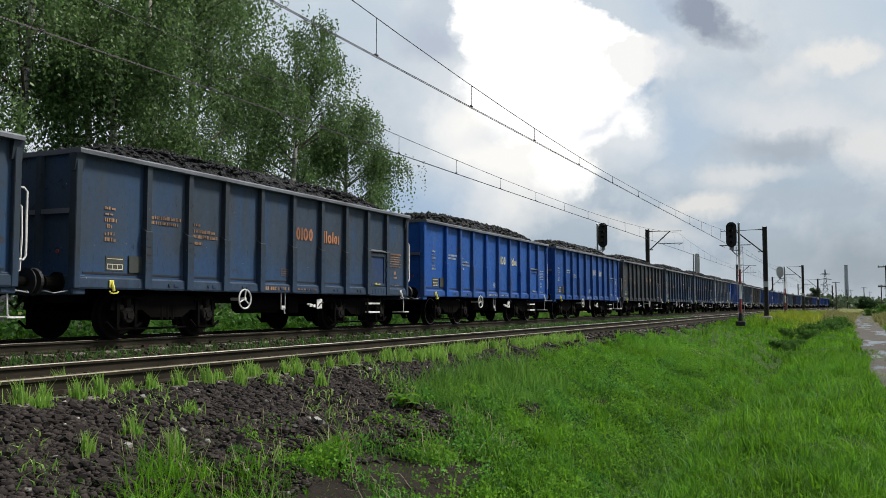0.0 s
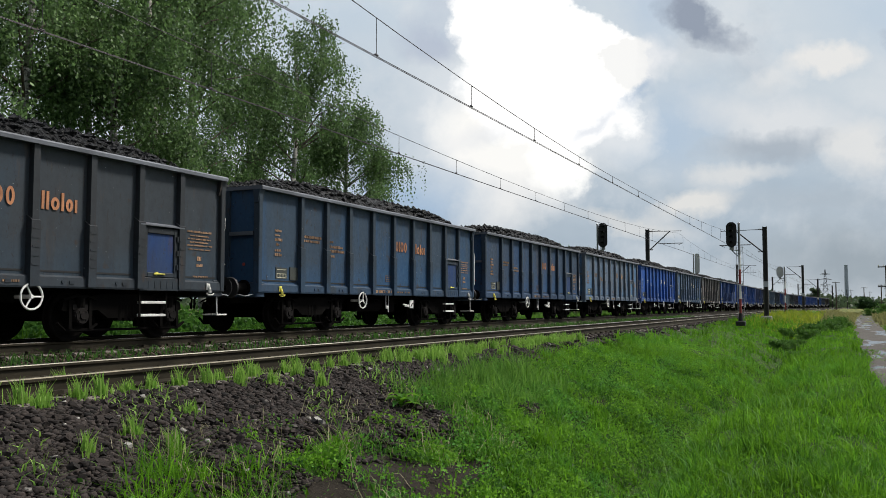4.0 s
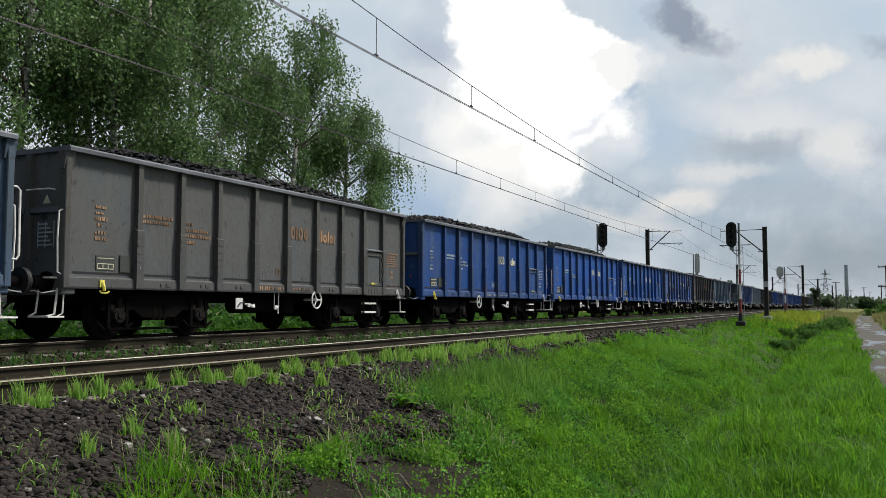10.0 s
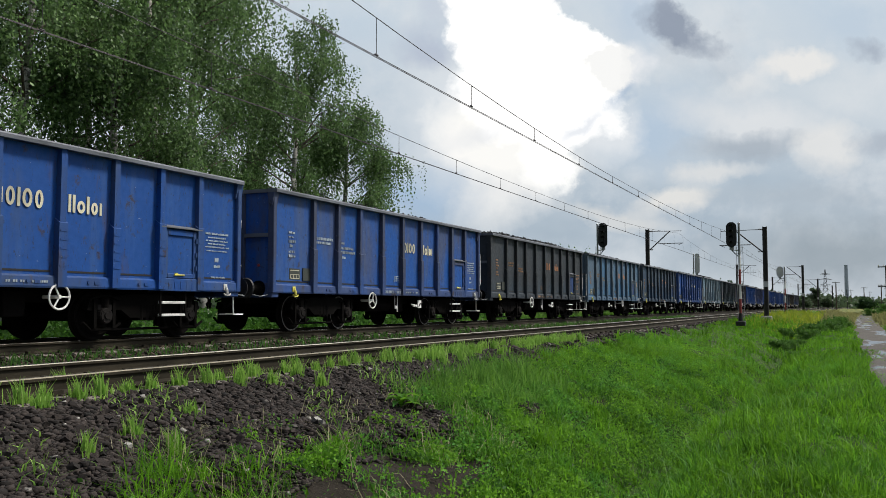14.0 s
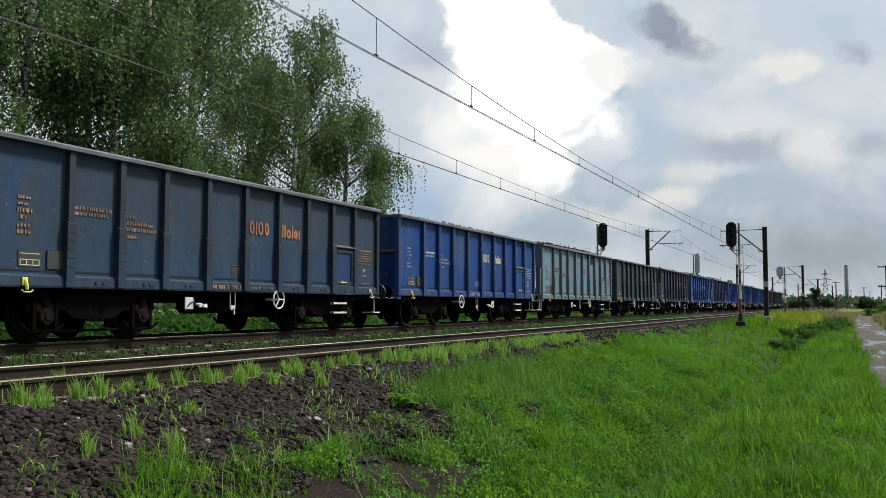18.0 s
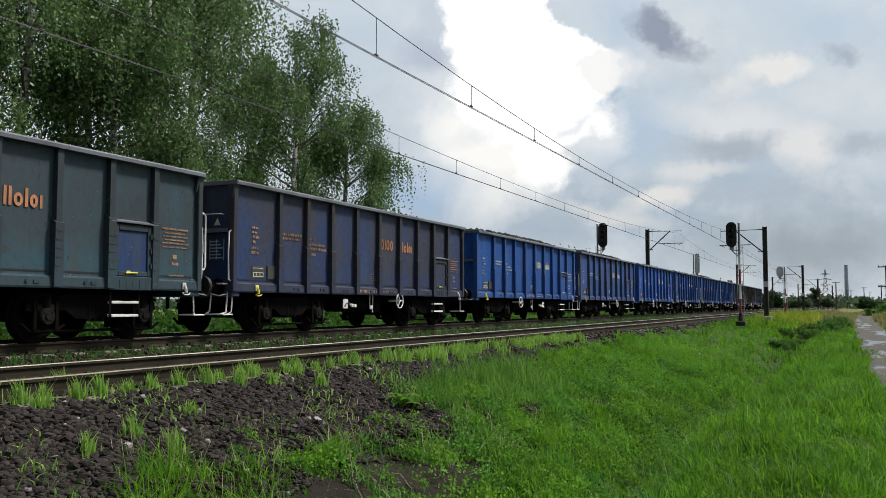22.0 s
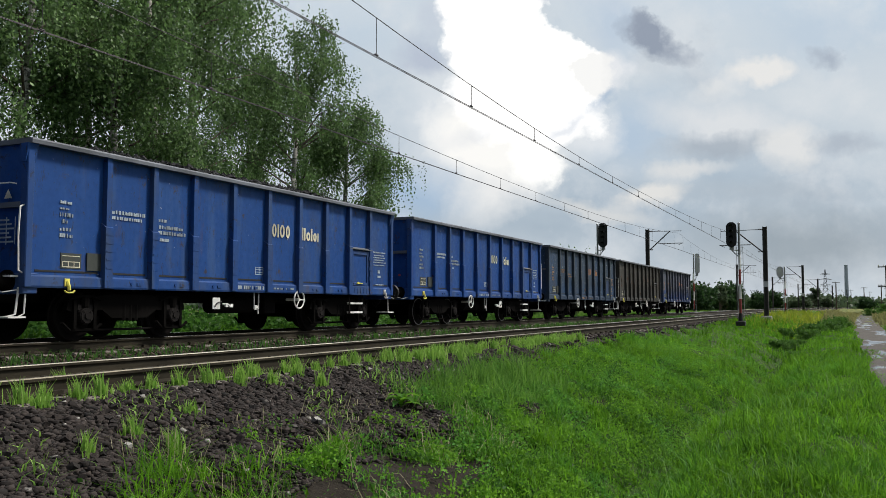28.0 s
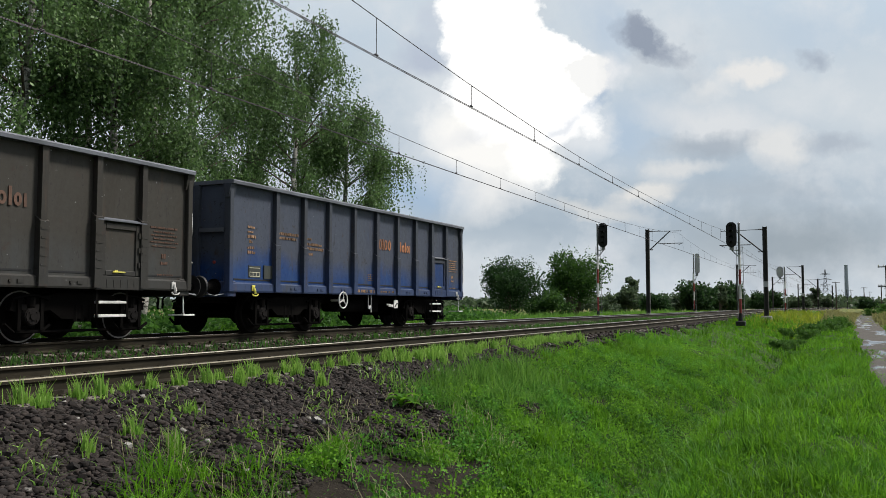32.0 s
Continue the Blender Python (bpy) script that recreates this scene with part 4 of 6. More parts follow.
    bars("address_mark", at(0.905), ((0.16, 1.92, 0.66, 0.035), (0.24, 1.85, 0.5, 0.025), (0.18, 1.79, 0.62, 0.025), (0.24, 1.73, 0.5, 0.025), (0.16, 1.67, 0.66, 0.025), (0.20, 1.60, 0.6, 0.02),
                                     (0.44, 1.40, 0.1, 0.08), (0.42, 1.29, 0.14, 0.05), (0.34, 1.09, 0.36, 0.03)), M_CREAM, 4)
    # the operator's mark: plain rings and bars in its colour
    bm = B()

    def bar(y, wd, z, h):
        box(bm, 1.15, 1.174, y, y + wd, z, z + h)

    def loop(y, wd, z, h, st=0.05):
        n = 16
        rows = []
        for i in range(n + 1):
            a = math.tau * i / n
            rows.append([(y + wd / 2 + (wd / 2 - d) * math.cos(a), z + h / 2 + (h / 2 - d) * math.sin(a)) for d in (0.0, st)])
        for p, q in zip(rows[:-1], rows[1:]):
            bm.faces.new([bm.verts.new((1.174, yy, zz)) for yy, zz in (p[0], p[1], q[1], q[0])][::-1])

    y, zl, hh = at(0.519) + 0.10, 2.02, 0.28
    bar(y - 0.01, 0.05, zl + 0.03, hh - 0.06)
    loop(y + 0.09, 0.155, zl, hh)
    bar(y + 0.285, 0.05, zl, hh)
    loop(y + 0.37, 0.175, zl, hh)
    loop(y + 0.59, 0.15, zl, hh)
    y2 = at(0.6197) + 0.17
    bar(y2, 0.05, zl, hh)
    bar(y2 + 0.085, 0.05, zl, hh)
    loop(y2 + 0.17, 0.16, zl, 0.20)
    bar(y2 + 0.365, 0.05, zl, hh)
    loop(y2 + 0.45, 0.14, zl, 0.20)
    bar(y2 + 0.625, 0.045, zl, 0.20)
    part("operator_mark", bm, M_CREAM, w)
    # data plate and warning triangle on the brakeman's end, a lamp bracket on the plain one
    if turned:
        bm = B()
        for j in range(6):
            box(bm, 0.66, 0.96 - 0.05 * (j % 3), -HALF - 0.056, -HALF - 0.051, 1.50 + j * 0.065, 1.525 + j * 0.065)
        for x in (0.64, 0.80, 0.985):
            box(bm, x, x + 0.012, -HALF - 0.057, -HALF - 0.051, 1.47, 1.88)
        part("end_mark", bm, M_PALELET, w)
        bm = B()
        prism(bm, [(0.74, 2.16), (0.90, 2.16), (0.82, 2.30)], -HALF - 0.055, -HALF - 0.051)
        part("warning_triangle", bm, M_CREAM, w, "small pale warning triangle")
    else:
        bm = B()
        rod(bm, (0.86, -HALF - 0.055, 1.42), (0.86, -HALF - 0.075, 1.42), 0.035, 0.03, 10)
        part("end_knob", bm, M_RED, w, "small red marker on the end wall")
    bm = B()
    y0 = at(0.519) - 0.36
    for i in range(4):
        box(bm, 1.15, 1.171, y0, y0 + 0.26, 1.20 + i * 0.05, 1.21 + i * 0.05)
    for dy in (0.0, 0.12, 0.25):
        box(bm, 1.15, 1.1705, y0 + dy, y0 + dy + 0.01, 1.212, 1.348)
    part("service_table", bm, M_PALELET, w)
    bm = B()
    rng = random.Random(9)
    y = at(0.4305)
    while y < at(0.505):
        box(bm, 1.236, 1.242, y, y + 0.045, 0.895, 0.965)
        y += 0.045 + rng.choice((0.02, 0.02, 0.07))
    y = at(0.535)
    while y < at(0.60):
        box(bm, 1.236, 1.242, y, y + 0.03, 0.91, 0.945)
        y += 0.03 + rng.choice((0.012, 0.05))
    part("sill_mark", bm, M_PALELET, w)
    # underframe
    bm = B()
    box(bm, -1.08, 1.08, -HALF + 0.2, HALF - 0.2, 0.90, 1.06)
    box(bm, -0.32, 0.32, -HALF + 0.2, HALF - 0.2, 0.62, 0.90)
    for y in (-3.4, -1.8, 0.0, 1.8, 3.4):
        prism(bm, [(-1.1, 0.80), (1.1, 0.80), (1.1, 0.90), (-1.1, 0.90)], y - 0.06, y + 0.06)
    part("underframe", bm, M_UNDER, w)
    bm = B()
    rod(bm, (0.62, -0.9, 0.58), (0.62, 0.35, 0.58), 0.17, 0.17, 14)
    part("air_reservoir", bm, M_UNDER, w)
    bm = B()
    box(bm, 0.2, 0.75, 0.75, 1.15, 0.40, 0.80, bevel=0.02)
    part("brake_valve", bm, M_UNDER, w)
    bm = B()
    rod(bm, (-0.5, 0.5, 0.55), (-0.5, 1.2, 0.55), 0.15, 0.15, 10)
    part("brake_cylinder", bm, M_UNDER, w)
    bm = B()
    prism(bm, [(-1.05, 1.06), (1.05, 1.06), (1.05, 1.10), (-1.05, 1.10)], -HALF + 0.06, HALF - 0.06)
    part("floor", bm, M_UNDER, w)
    # bogies
    for yc in (-3.415, 3.415):
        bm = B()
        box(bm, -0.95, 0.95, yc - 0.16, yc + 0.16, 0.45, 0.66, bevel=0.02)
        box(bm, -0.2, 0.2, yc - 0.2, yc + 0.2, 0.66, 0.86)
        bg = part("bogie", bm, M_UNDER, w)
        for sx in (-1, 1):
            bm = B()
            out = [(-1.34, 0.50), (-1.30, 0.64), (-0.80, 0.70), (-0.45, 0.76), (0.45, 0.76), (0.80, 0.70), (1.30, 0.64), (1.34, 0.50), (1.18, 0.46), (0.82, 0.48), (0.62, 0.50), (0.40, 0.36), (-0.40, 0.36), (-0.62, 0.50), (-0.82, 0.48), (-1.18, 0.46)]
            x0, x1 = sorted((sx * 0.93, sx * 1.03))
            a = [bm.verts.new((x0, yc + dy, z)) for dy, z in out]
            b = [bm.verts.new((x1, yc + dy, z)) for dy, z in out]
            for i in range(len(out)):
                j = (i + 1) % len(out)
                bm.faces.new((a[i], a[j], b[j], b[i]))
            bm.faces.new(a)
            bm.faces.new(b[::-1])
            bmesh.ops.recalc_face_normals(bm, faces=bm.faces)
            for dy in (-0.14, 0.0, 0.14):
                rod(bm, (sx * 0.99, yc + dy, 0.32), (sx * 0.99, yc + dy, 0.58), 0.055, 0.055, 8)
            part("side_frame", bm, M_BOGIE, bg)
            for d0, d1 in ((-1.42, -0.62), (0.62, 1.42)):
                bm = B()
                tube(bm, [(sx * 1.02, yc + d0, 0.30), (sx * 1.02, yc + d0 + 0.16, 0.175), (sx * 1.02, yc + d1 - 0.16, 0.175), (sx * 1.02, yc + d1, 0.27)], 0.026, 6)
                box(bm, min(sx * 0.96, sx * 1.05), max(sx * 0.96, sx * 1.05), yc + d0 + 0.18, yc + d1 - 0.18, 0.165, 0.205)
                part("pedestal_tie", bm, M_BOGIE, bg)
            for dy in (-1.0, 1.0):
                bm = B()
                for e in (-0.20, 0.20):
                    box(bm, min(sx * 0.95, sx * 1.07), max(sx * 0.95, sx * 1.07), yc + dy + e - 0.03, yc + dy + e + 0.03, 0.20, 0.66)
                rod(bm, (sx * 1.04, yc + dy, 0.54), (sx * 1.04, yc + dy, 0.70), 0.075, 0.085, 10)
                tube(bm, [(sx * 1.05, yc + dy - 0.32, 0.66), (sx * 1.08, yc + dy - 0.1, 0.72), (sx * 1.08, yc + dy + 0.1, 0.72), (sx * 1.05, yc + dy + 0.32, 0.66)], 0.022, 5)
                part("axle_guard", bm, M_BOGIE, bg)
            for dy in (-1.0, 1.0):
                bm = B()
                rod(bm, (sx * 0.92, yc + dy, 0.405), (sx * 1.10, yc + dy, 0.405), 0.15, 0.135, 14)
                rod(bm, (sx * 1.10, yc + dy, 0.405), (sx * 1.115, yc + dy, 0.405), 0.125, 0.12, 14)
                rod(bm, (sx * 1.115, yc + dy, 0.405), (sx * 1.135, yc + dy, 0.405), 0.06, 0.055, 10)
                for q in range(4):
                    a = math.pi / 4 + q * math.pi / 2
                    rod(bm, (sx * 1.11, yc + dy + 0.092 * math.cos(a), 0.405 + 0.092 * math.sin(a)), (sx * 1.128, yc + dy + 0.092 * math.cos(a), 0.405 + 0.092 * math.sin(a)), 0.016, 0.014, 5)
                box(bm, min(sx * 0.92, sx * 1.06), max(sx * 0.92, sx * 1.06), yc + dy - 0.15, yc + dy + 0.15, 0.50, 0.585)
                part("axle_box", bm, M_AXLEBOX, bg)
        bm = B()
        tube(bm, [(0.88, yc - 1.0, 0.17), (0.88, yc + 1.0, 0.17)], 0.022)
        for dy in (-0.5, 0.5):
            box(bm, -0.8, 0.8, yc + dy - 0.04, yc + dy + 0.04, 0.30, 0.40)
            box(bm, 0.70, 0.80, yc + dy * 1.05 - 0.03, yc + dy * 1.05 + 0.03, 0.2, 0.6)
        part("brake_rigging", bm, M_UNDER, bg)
        for dy in (-1.0, 1.0):
            bm = B()
            prof = [(0.0, 0.07), (0.62, 0.07), (0.66, 0.12), (0.70, 0.14), (0.715, 0.30), (0.69, 0.36), (0.69, 0.425), (0.718, 0.427), (0.728, 0.404), (0.815, 0.399), (0.82, 0.392), (0.82, 0.368), (0.80, 0.345),
                    (0.78, 0.30), (0.785, 0.15), (0.85, 0.13), (0.86, 0.07), (0.92, 0.065)]
            prof = [(-x, r) for x, r in prof[:0:-1]] + prof
            seg, prev = 30, None
            for m_i, (x, r) in enumerate(prof):
                cur = [bm.verts.new((x, r * math.cos(q * math.tau / seg), r * math.sin(q * math.tau / seg))) for q in range(seg)]
                if prev:
                    rimmed = abs(x) > 0.79 and r > 0.36 and abs(prof[m_i - 1][0]) > 0.79 and prof[m_i - 1][1] > 0.36 and abs(r - prof[m_i - 1][1]) > 0.015
                    for q in range(seg):
                        bm.faces.new((prev[q], prev[(q + 1) % seg], cur[(q + 1) % seg], cur[q])).material_index = 1 if rimmed else 0
                prev = cur
            bmesh.ops.recalc_face_normals(bm, faces=bm.faces)
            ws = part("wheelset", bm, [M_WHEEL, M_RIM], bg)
            ws.location = (0, yc + dy, 0.403)
    return w


def build_heap(seed, height, name="coal_load"):
    """A heap of coal lumps in the body: one uneven surface with a skirt, and loose lumps on top."""
    rng = random.Random(seed)
    bm = B()
    nx, ny = 22, 100
    hx, hy = 1.06, HALF - 0.12
    g = []
    ph = [rng.uniform(0, 6.28) for _ in range(4)]
    for j in range(ny + 1):
        row = []
        for i in range(nx + 1):
            u, v = 2 * i / nx - 1, 2 * j / ny - 1
            dome = (1 - abs(u) ** 4.5) * (1 - abs(v) ** 6) * (0.86 + 0.14 * math.sin(5 * v + ph[0]) * math.cos(2.5 * v + ph[1]))
            z = 2.93 + height * dome + 0.05 * noise.noise((u * 4 + seed, v * 16, 0)) + (0.06 * noise.noise((u * 11, v * 48 + seed, 3)))
            row.append(bm.verts.new((u * hx, v * hy, z)))
        g.append(row)
    for j in range(ny):
        for i in range(nx):
            bm.faces.new((g[j][i], g[j][i + 1], g[j + 1][i + 1], g[j + 1][i]))
    ed = [g[0][i] for i in range(nx + 1)], [g[ny][i] for i in range(nx + 1)]
    for row, s in ((ed[0], 1), (ed[1], -1)):
        lowv = [bm.verts.new((v.co.x, v.co.y, 1.11)) for v in row]
        for i in range(nx):
            bm.faces.new((row[i], lowv[i], lowv[i + 1], row[i + 1])[::s])
    me = mesh_of(name, bm)
    me.materials.append(M_COAL)
    return me


def lumps_mesh(seed, height, count=1200):
    """Loose lumps lying over a heap."""
    rng = np.random.default_rng(seed)
    verts, faces = [], []
    base = np.array([(1, 0, 0), (-1, 0, 0), (0, 1, 0), (0, -1, 0), (0, 0, 1), (0, 0, -1)], float)
    tri = np.array([(0, 2, 4), (2, 1, 4), (1, 3, 4), (3, 0, 4), (2, 0, 5), (1, 2, 5), (3, 1, 5), (0, 3, 5)])
    for i in range(count):
        u, v = rng.uniform(-0.97, 0.97), rng.uniform(-0.98, 0.98)
        z = 2.93 + height * (1 - abs(u) ** 4.5) * (1 - abs(v) ** 6) * 0.92
        s = rng.uniform(0.03, 0.105) * np.array([1, rng.uniform(0.7, 1.4), rng.uniform(0.6, 1)])
        b = base * s * rng.uniform(0.7, 1.3, (6, 1))
        a = rng.uniform(0, 6.28)
        b = b @ np.array([(math.cos(a), -math.sin(a), 0), (math.sin(a), math.cos(a), 0), (0, 0, 1)])
        verts.append(b + (u * 1.04, v * (HALF - 0.13), z + 0.02))
        faces.append(tri + 6 * i)
    me = bpy.data.meshes.new("coal_lumps")
    me.from_pydata(np.concatenate(verts).tolist(), [], np.concatenate(faces).tolist())
    me.materials.append(M_COAL)
    return me


BLUE, DEEP, PALE, GREY = (0.008, 0.070, 0.30), (0.013, 0.050, 0.18), (0.085, 0.19, 0.36), (0.135, 0.225, 0.315)
SOOT, BROWN, TAUPE = (0.036, 0.043, 0.049), (0.042, 0.036, 0.028), (0.15, 0.18, 0.185)
# paint, grime, share of grime, clean lower part, lettering, words; from the last wagon to the first
LIVERY = {
    "blue": (BLUE, (0.06, 0.085, 0.14), 0.20, 0.3, M_CREAM, "bright blue steel open wagon with a few scuffs, loaded with coal"),
    "worn": (BLUE, (0.075, 0.07, 0.07), 0.40, 0.6, M_CREAM, "blue steel open wagon with brown grimy patches, loaded with coal"),
    "dark": ((0.020, 0.062, 0.140), (0.036, 0.048, 0.060), 0.58, 0.7, M_ORANGE, "sooty dark blue-grey open wagon loaded with coal"),
    "navy": (DEEP, (0.07, 0.075, 0.085), 0.75, 1.0, M_ORANGE, "dark navy open wagon with grey grime and clean blue low down"),
    "pale": (PALE, (0.125, 0.13, 0.135), 0.48, 0.4, M_DULL, "faded pale blue open wagon with rust scratches, loaded with coal"),
    "teal": ((0.026, 0.072, 0.100), SOOT, 0.66, 0.6, M_ORANGE, "dull teal-grey sooty open wagon loaded with coal"),
    "umber": ((0.018, 0.044, 0.145), BROWN, 0.55, 0.5, M_ORANGE, "brown grimy open wagon with navy paint showing through"),
    "black": ((0.026, 0.046, 0.068), (0.034, 0.037, 0.041), 0.70, 0.5, M_ORANGE, "near-black sooty open wagon heaped with coal"),
    "steel": ((0.050, 0.155, 0.31), (0.095, 0.115, 0.130), 0.50, 0.6, M_ORANGE, "steel-blue open wagon with grey grime, loaded with coal"),
    "sky": ((0.036, 0.115, 0.27), (0.085, 0.11, 0.125), 0.55, 0.4, M_CREAM, "light sky-blue open wagon with rust scratches, heaped with coal"),
    "grey": (GREY, TAUPE, 0.45, 0.2, M_DULL, "faded pale blue-grey rust-scratched open wagon loaded with coal"),
    "taupe": ((0.085, 0.095, 0.110), (0.098, 0.095, 0.088), 0.65, 0.3, M_DULL, "brownish grey dusty open wagon heaped with coal"),
    "brown": ((0.055, 0.064, 0.075), BROWN, 0.95, 0.2, M_FAINT, "dull brown-black grimy open wagon loaded with coal"),
}
ORDER = ("navy", "brown", "dark", "blue", "blue", "blue", "blue", "worn", "blue", "umber", "teal", "grey", "blue", "dark", "steel", "black", "worn",
         "blue", "blue", "blue", "taupe", "sky", "blue", "pale", "dark", "dark", "black", "blue", "blue", "dark", "dark", "dark")
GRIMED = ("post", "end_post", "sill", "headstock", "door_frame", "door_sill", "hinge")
PAINTED = ("side_wall", "side_panel", "end_wall", "door") + GRIMED
LETTERED = ("operator_mark", "number_mark", "owner_mark", "address_mark", "load_mark", "service_table", "sill_mark")
SMALL = ("number_mark", "owner_mark", "address_mark", "load_mark", "service_table", "sill_mark")
TRAIN, WHEELS = [], []


TURNED = (1, 4, 7, 9, 11, 13, 14, 17, 18, 20, 22, 26)      # wagons that run with their brakeman's end ahead
PALE_RIMS = (1, 3, 12, 16, 27, 28)
LOADS = {0: 0.09, 1: 0.10, 2: 0.12, 3: 0.14, 4: 0.28, 5: 0.24, 6: 0.24, 7: 0.33, 8: 0.33, 9: 0.25, 10: 0.12, 11: 0.32, 12: 0.22, 13: 0.25, 14: 0.25, 15: 0.28, 16: 0.22, 17: 0.22, 18: 0.42, 19: 0.45, 20: 0.46}


def build_train():
    protos = [build_wagon(False), build_wagon(True)]
    made = []
    for k in range(len(ORDER)):
        i = 1 if k in TURNED else 0
        made.append(copy_thing(protos[i], Matrix.Identity(4)) if protos[i] in made else protos[i])
    heaps = {h: [(build_heap(7 + i, h), lumps_mesh(31 + i, h)) for i in range(2)] for h in (0.11, 0.24, 0.32, 0.44, 0.56)}
    for k, kind in enumerate(ORDER):
        w = made[k]
        paint, grime, amount, low, letters, words = LIVERY[kind]
        rng = random.Random(100 + k)
        tone = rng.uniform(0.85, 1.12)
        if k in (3, 4, 5, 12, 19):
            tone = 0.72
        p = tuple(c * tone * rng.uniform(0.96, 1.04) for c in paint)
        share = min(0.95, max(0.1, amount + rng.uniform(-0.08, 0.08)))
        m = wagon_paint("wagon_paint", p, grime, share, k * 1.37 + 1, clean_low=low, flecks=0.645 if k == 2 else 0.72)
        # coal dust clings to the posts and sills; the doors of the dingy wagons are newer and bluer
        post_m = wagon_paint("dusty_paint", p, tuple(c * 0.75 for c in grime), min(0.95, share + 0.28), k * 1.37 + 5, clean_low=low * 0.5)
        door_m = wagon_paint("door_paint", (0.012, 0.042, 0.145), grime, 0.4, k * 1.37 + 9) if kind in ("dark", "black", "teal", "steel", "navy") else m
        for o in w.children_recursive:
            base = o.name.split(".")[0]
            if base in PAINTED or base in LETTERED:
                o.material_slots[0].link = "OBJECT"
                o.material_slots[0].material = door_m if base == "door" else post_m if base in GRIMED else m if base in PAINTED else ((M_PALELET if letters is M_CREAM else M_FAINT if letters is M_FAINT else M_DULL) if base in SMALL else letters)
            if base in LETTERED or base in ("end_mark", "table_line"):
                o["kind"] = "stuff"
            if base == "wheelset":
                WHEELS.append(o)
                o.material_slots[1].link = "OBJECT"
                o.material_slots[1].material = M_RIM if k in PALE_RIMS else M_WHEEL
        tagged(w, words, "coal wagon", "wagons of the coal train")
        h = min(heaps, key=lambda q: abs(q - LOADS.get(k, 0.56)))
        heap, lumps = heaps[h][k % 2]
        ob = new("coal_load", heap)
        ob.parent = w
        ob["label"] = "black heaped coal"
        ob = new("loose_coal", lumps)
        ob.parent = w
        ob["kind"] = "stuff"
        if k == 11:
            bm = B()
            box(bm, 1.15, 1.17, at(RIBS[5]) + 0.07, at(RIBS[6]) - 0.07, 2.52, 2.90)
            part("paint_patch", bm, M_DOORGRIME, w, "dark blue patch of newer paint")
        TRAIN.append(w)


build_train()


def motions():
    """All that moves: the wagons along the line, their wheels, and the clouds."""
    turn_rows = []
    n = int(32.0 * 11.15 / 0.403 / radians(72)) + 1
    for i in range(n + 1):
        t = 32.0 * i / n
        turn_rows.append((t, (RUN_Y[0] - run_y(t)) / 0.403))
    for k, w in enumerate(TRAIN):
        rows = []
        for i in range(65):
            t = i * 0.5
            y = run_y(t) - k * PITCH + (-0.045 if k in TURNED else 0.035)
            a, b = bend(y - 3.4)[0], bend(y + 3.4)[0]
            rows.append((t, pose(FAR_X + (a + b) / 2, y, FAR_Z, 0, 0, -math.degrees(math.atan2(b - a, 6.8)))))
        walk(w, rows)
    first = {}
    for o in WHEELS:
        key = round(o.location.y, 2)
        if key not in first:
            first[key] = o
            walk(o, [(t, Matrix.Translation(o.location) @ Matrix.Rotation(a, 4, "X")) for t, a in turn_rows])
        else:
            src = first[key].animation_data
            o.rotation_mode = "QUATERNION"
            o.animation_data_create().action = src.action
            o.animation_data.action_slot = src.action_slot
    aim = pose(*EYE, 93.7456, 0, 24.687)
    away = (aim.to_3x3() @ Vector((-0.055, 0.125, -1.0))).normalized()
    rows = []
    for t in (0.0, 16.0, 32.0):
        m = aim.copy()
        m.translation = Vector(EYE) + away * (2000.0 * 0.20 * (t - 16.0) / 32.0)
        rows.append((t, m))
    walk(CLOUDS, rows)


# ---- overhead line: masts, arms and wires ----
def build_mast(x, y, height, arm, wire_x, z0=-0.4):
    """A steel mast with a hinged arm towards the track; arm is +1 or -1."""
    m = new("catenary_mast")
    m.location = (x, y, 0)
    bm = B()
    for dx in (-0.12, 0.12):
        box(bm, dx - 0.03, dx + 0.03, -0.14, 0.14, z0, height)
    box(bm, -0.088, 0.088, -0.03, 0.03, z0, height - 0.02)
    part("post", bm, M_STEEL, m)
    bm = B()
    box(bm, -0.35, 0.35, -0.35, 0.35, z0 - 0.2, z0 + 0.35, bevel=0.05)
    part("footing", bm, M_CONCRETE, m)
    reach = abs(wire_x - x)
    bm = B()
    rod(bm, (arm * 0.12, 0, height - 0.18), (arm * (reach + 0.25), 0, height - 0.22), 0.022)
    part("top_tie", bm, M_STEEL, m)
    bm = B()
    rod(bm, (arm * 0.15, 0, height - 1.75), (arm * (reach * 0.72), 0, height - 0.22), 0.045)
    part("strut", bm, M_STEEL, m)
    bm = B()
    rod(bm, (arm * (reach * 0.35), 0, height - 1.22), (arm * (reach + 0.35), 0, height - 1.22), 0.028)
    rod(bm, (arm * (reach + 0.3), 0, height - 1.22), (arm * reach, 0, height - 1.35), 0.02)
    part("steady_arm", bm, M_STEEL, m)
    for dx, z in ((0.2, height - 0.18), (0.25, height - 1.7)):
        bm = B()
        for i in range(3):
            rod(bm, (arm * (dx + i * 0.07), 0, z), (arm * (dx + i * 0.07 + 0.04), 0, z), 0.06, 0.06, 8)
        part("insulator", bm, M_BARK, m)
    tagged(m, "dark steel overhead line mast with a bracket arm", "catenary mast", "overhead line masts")
    return m


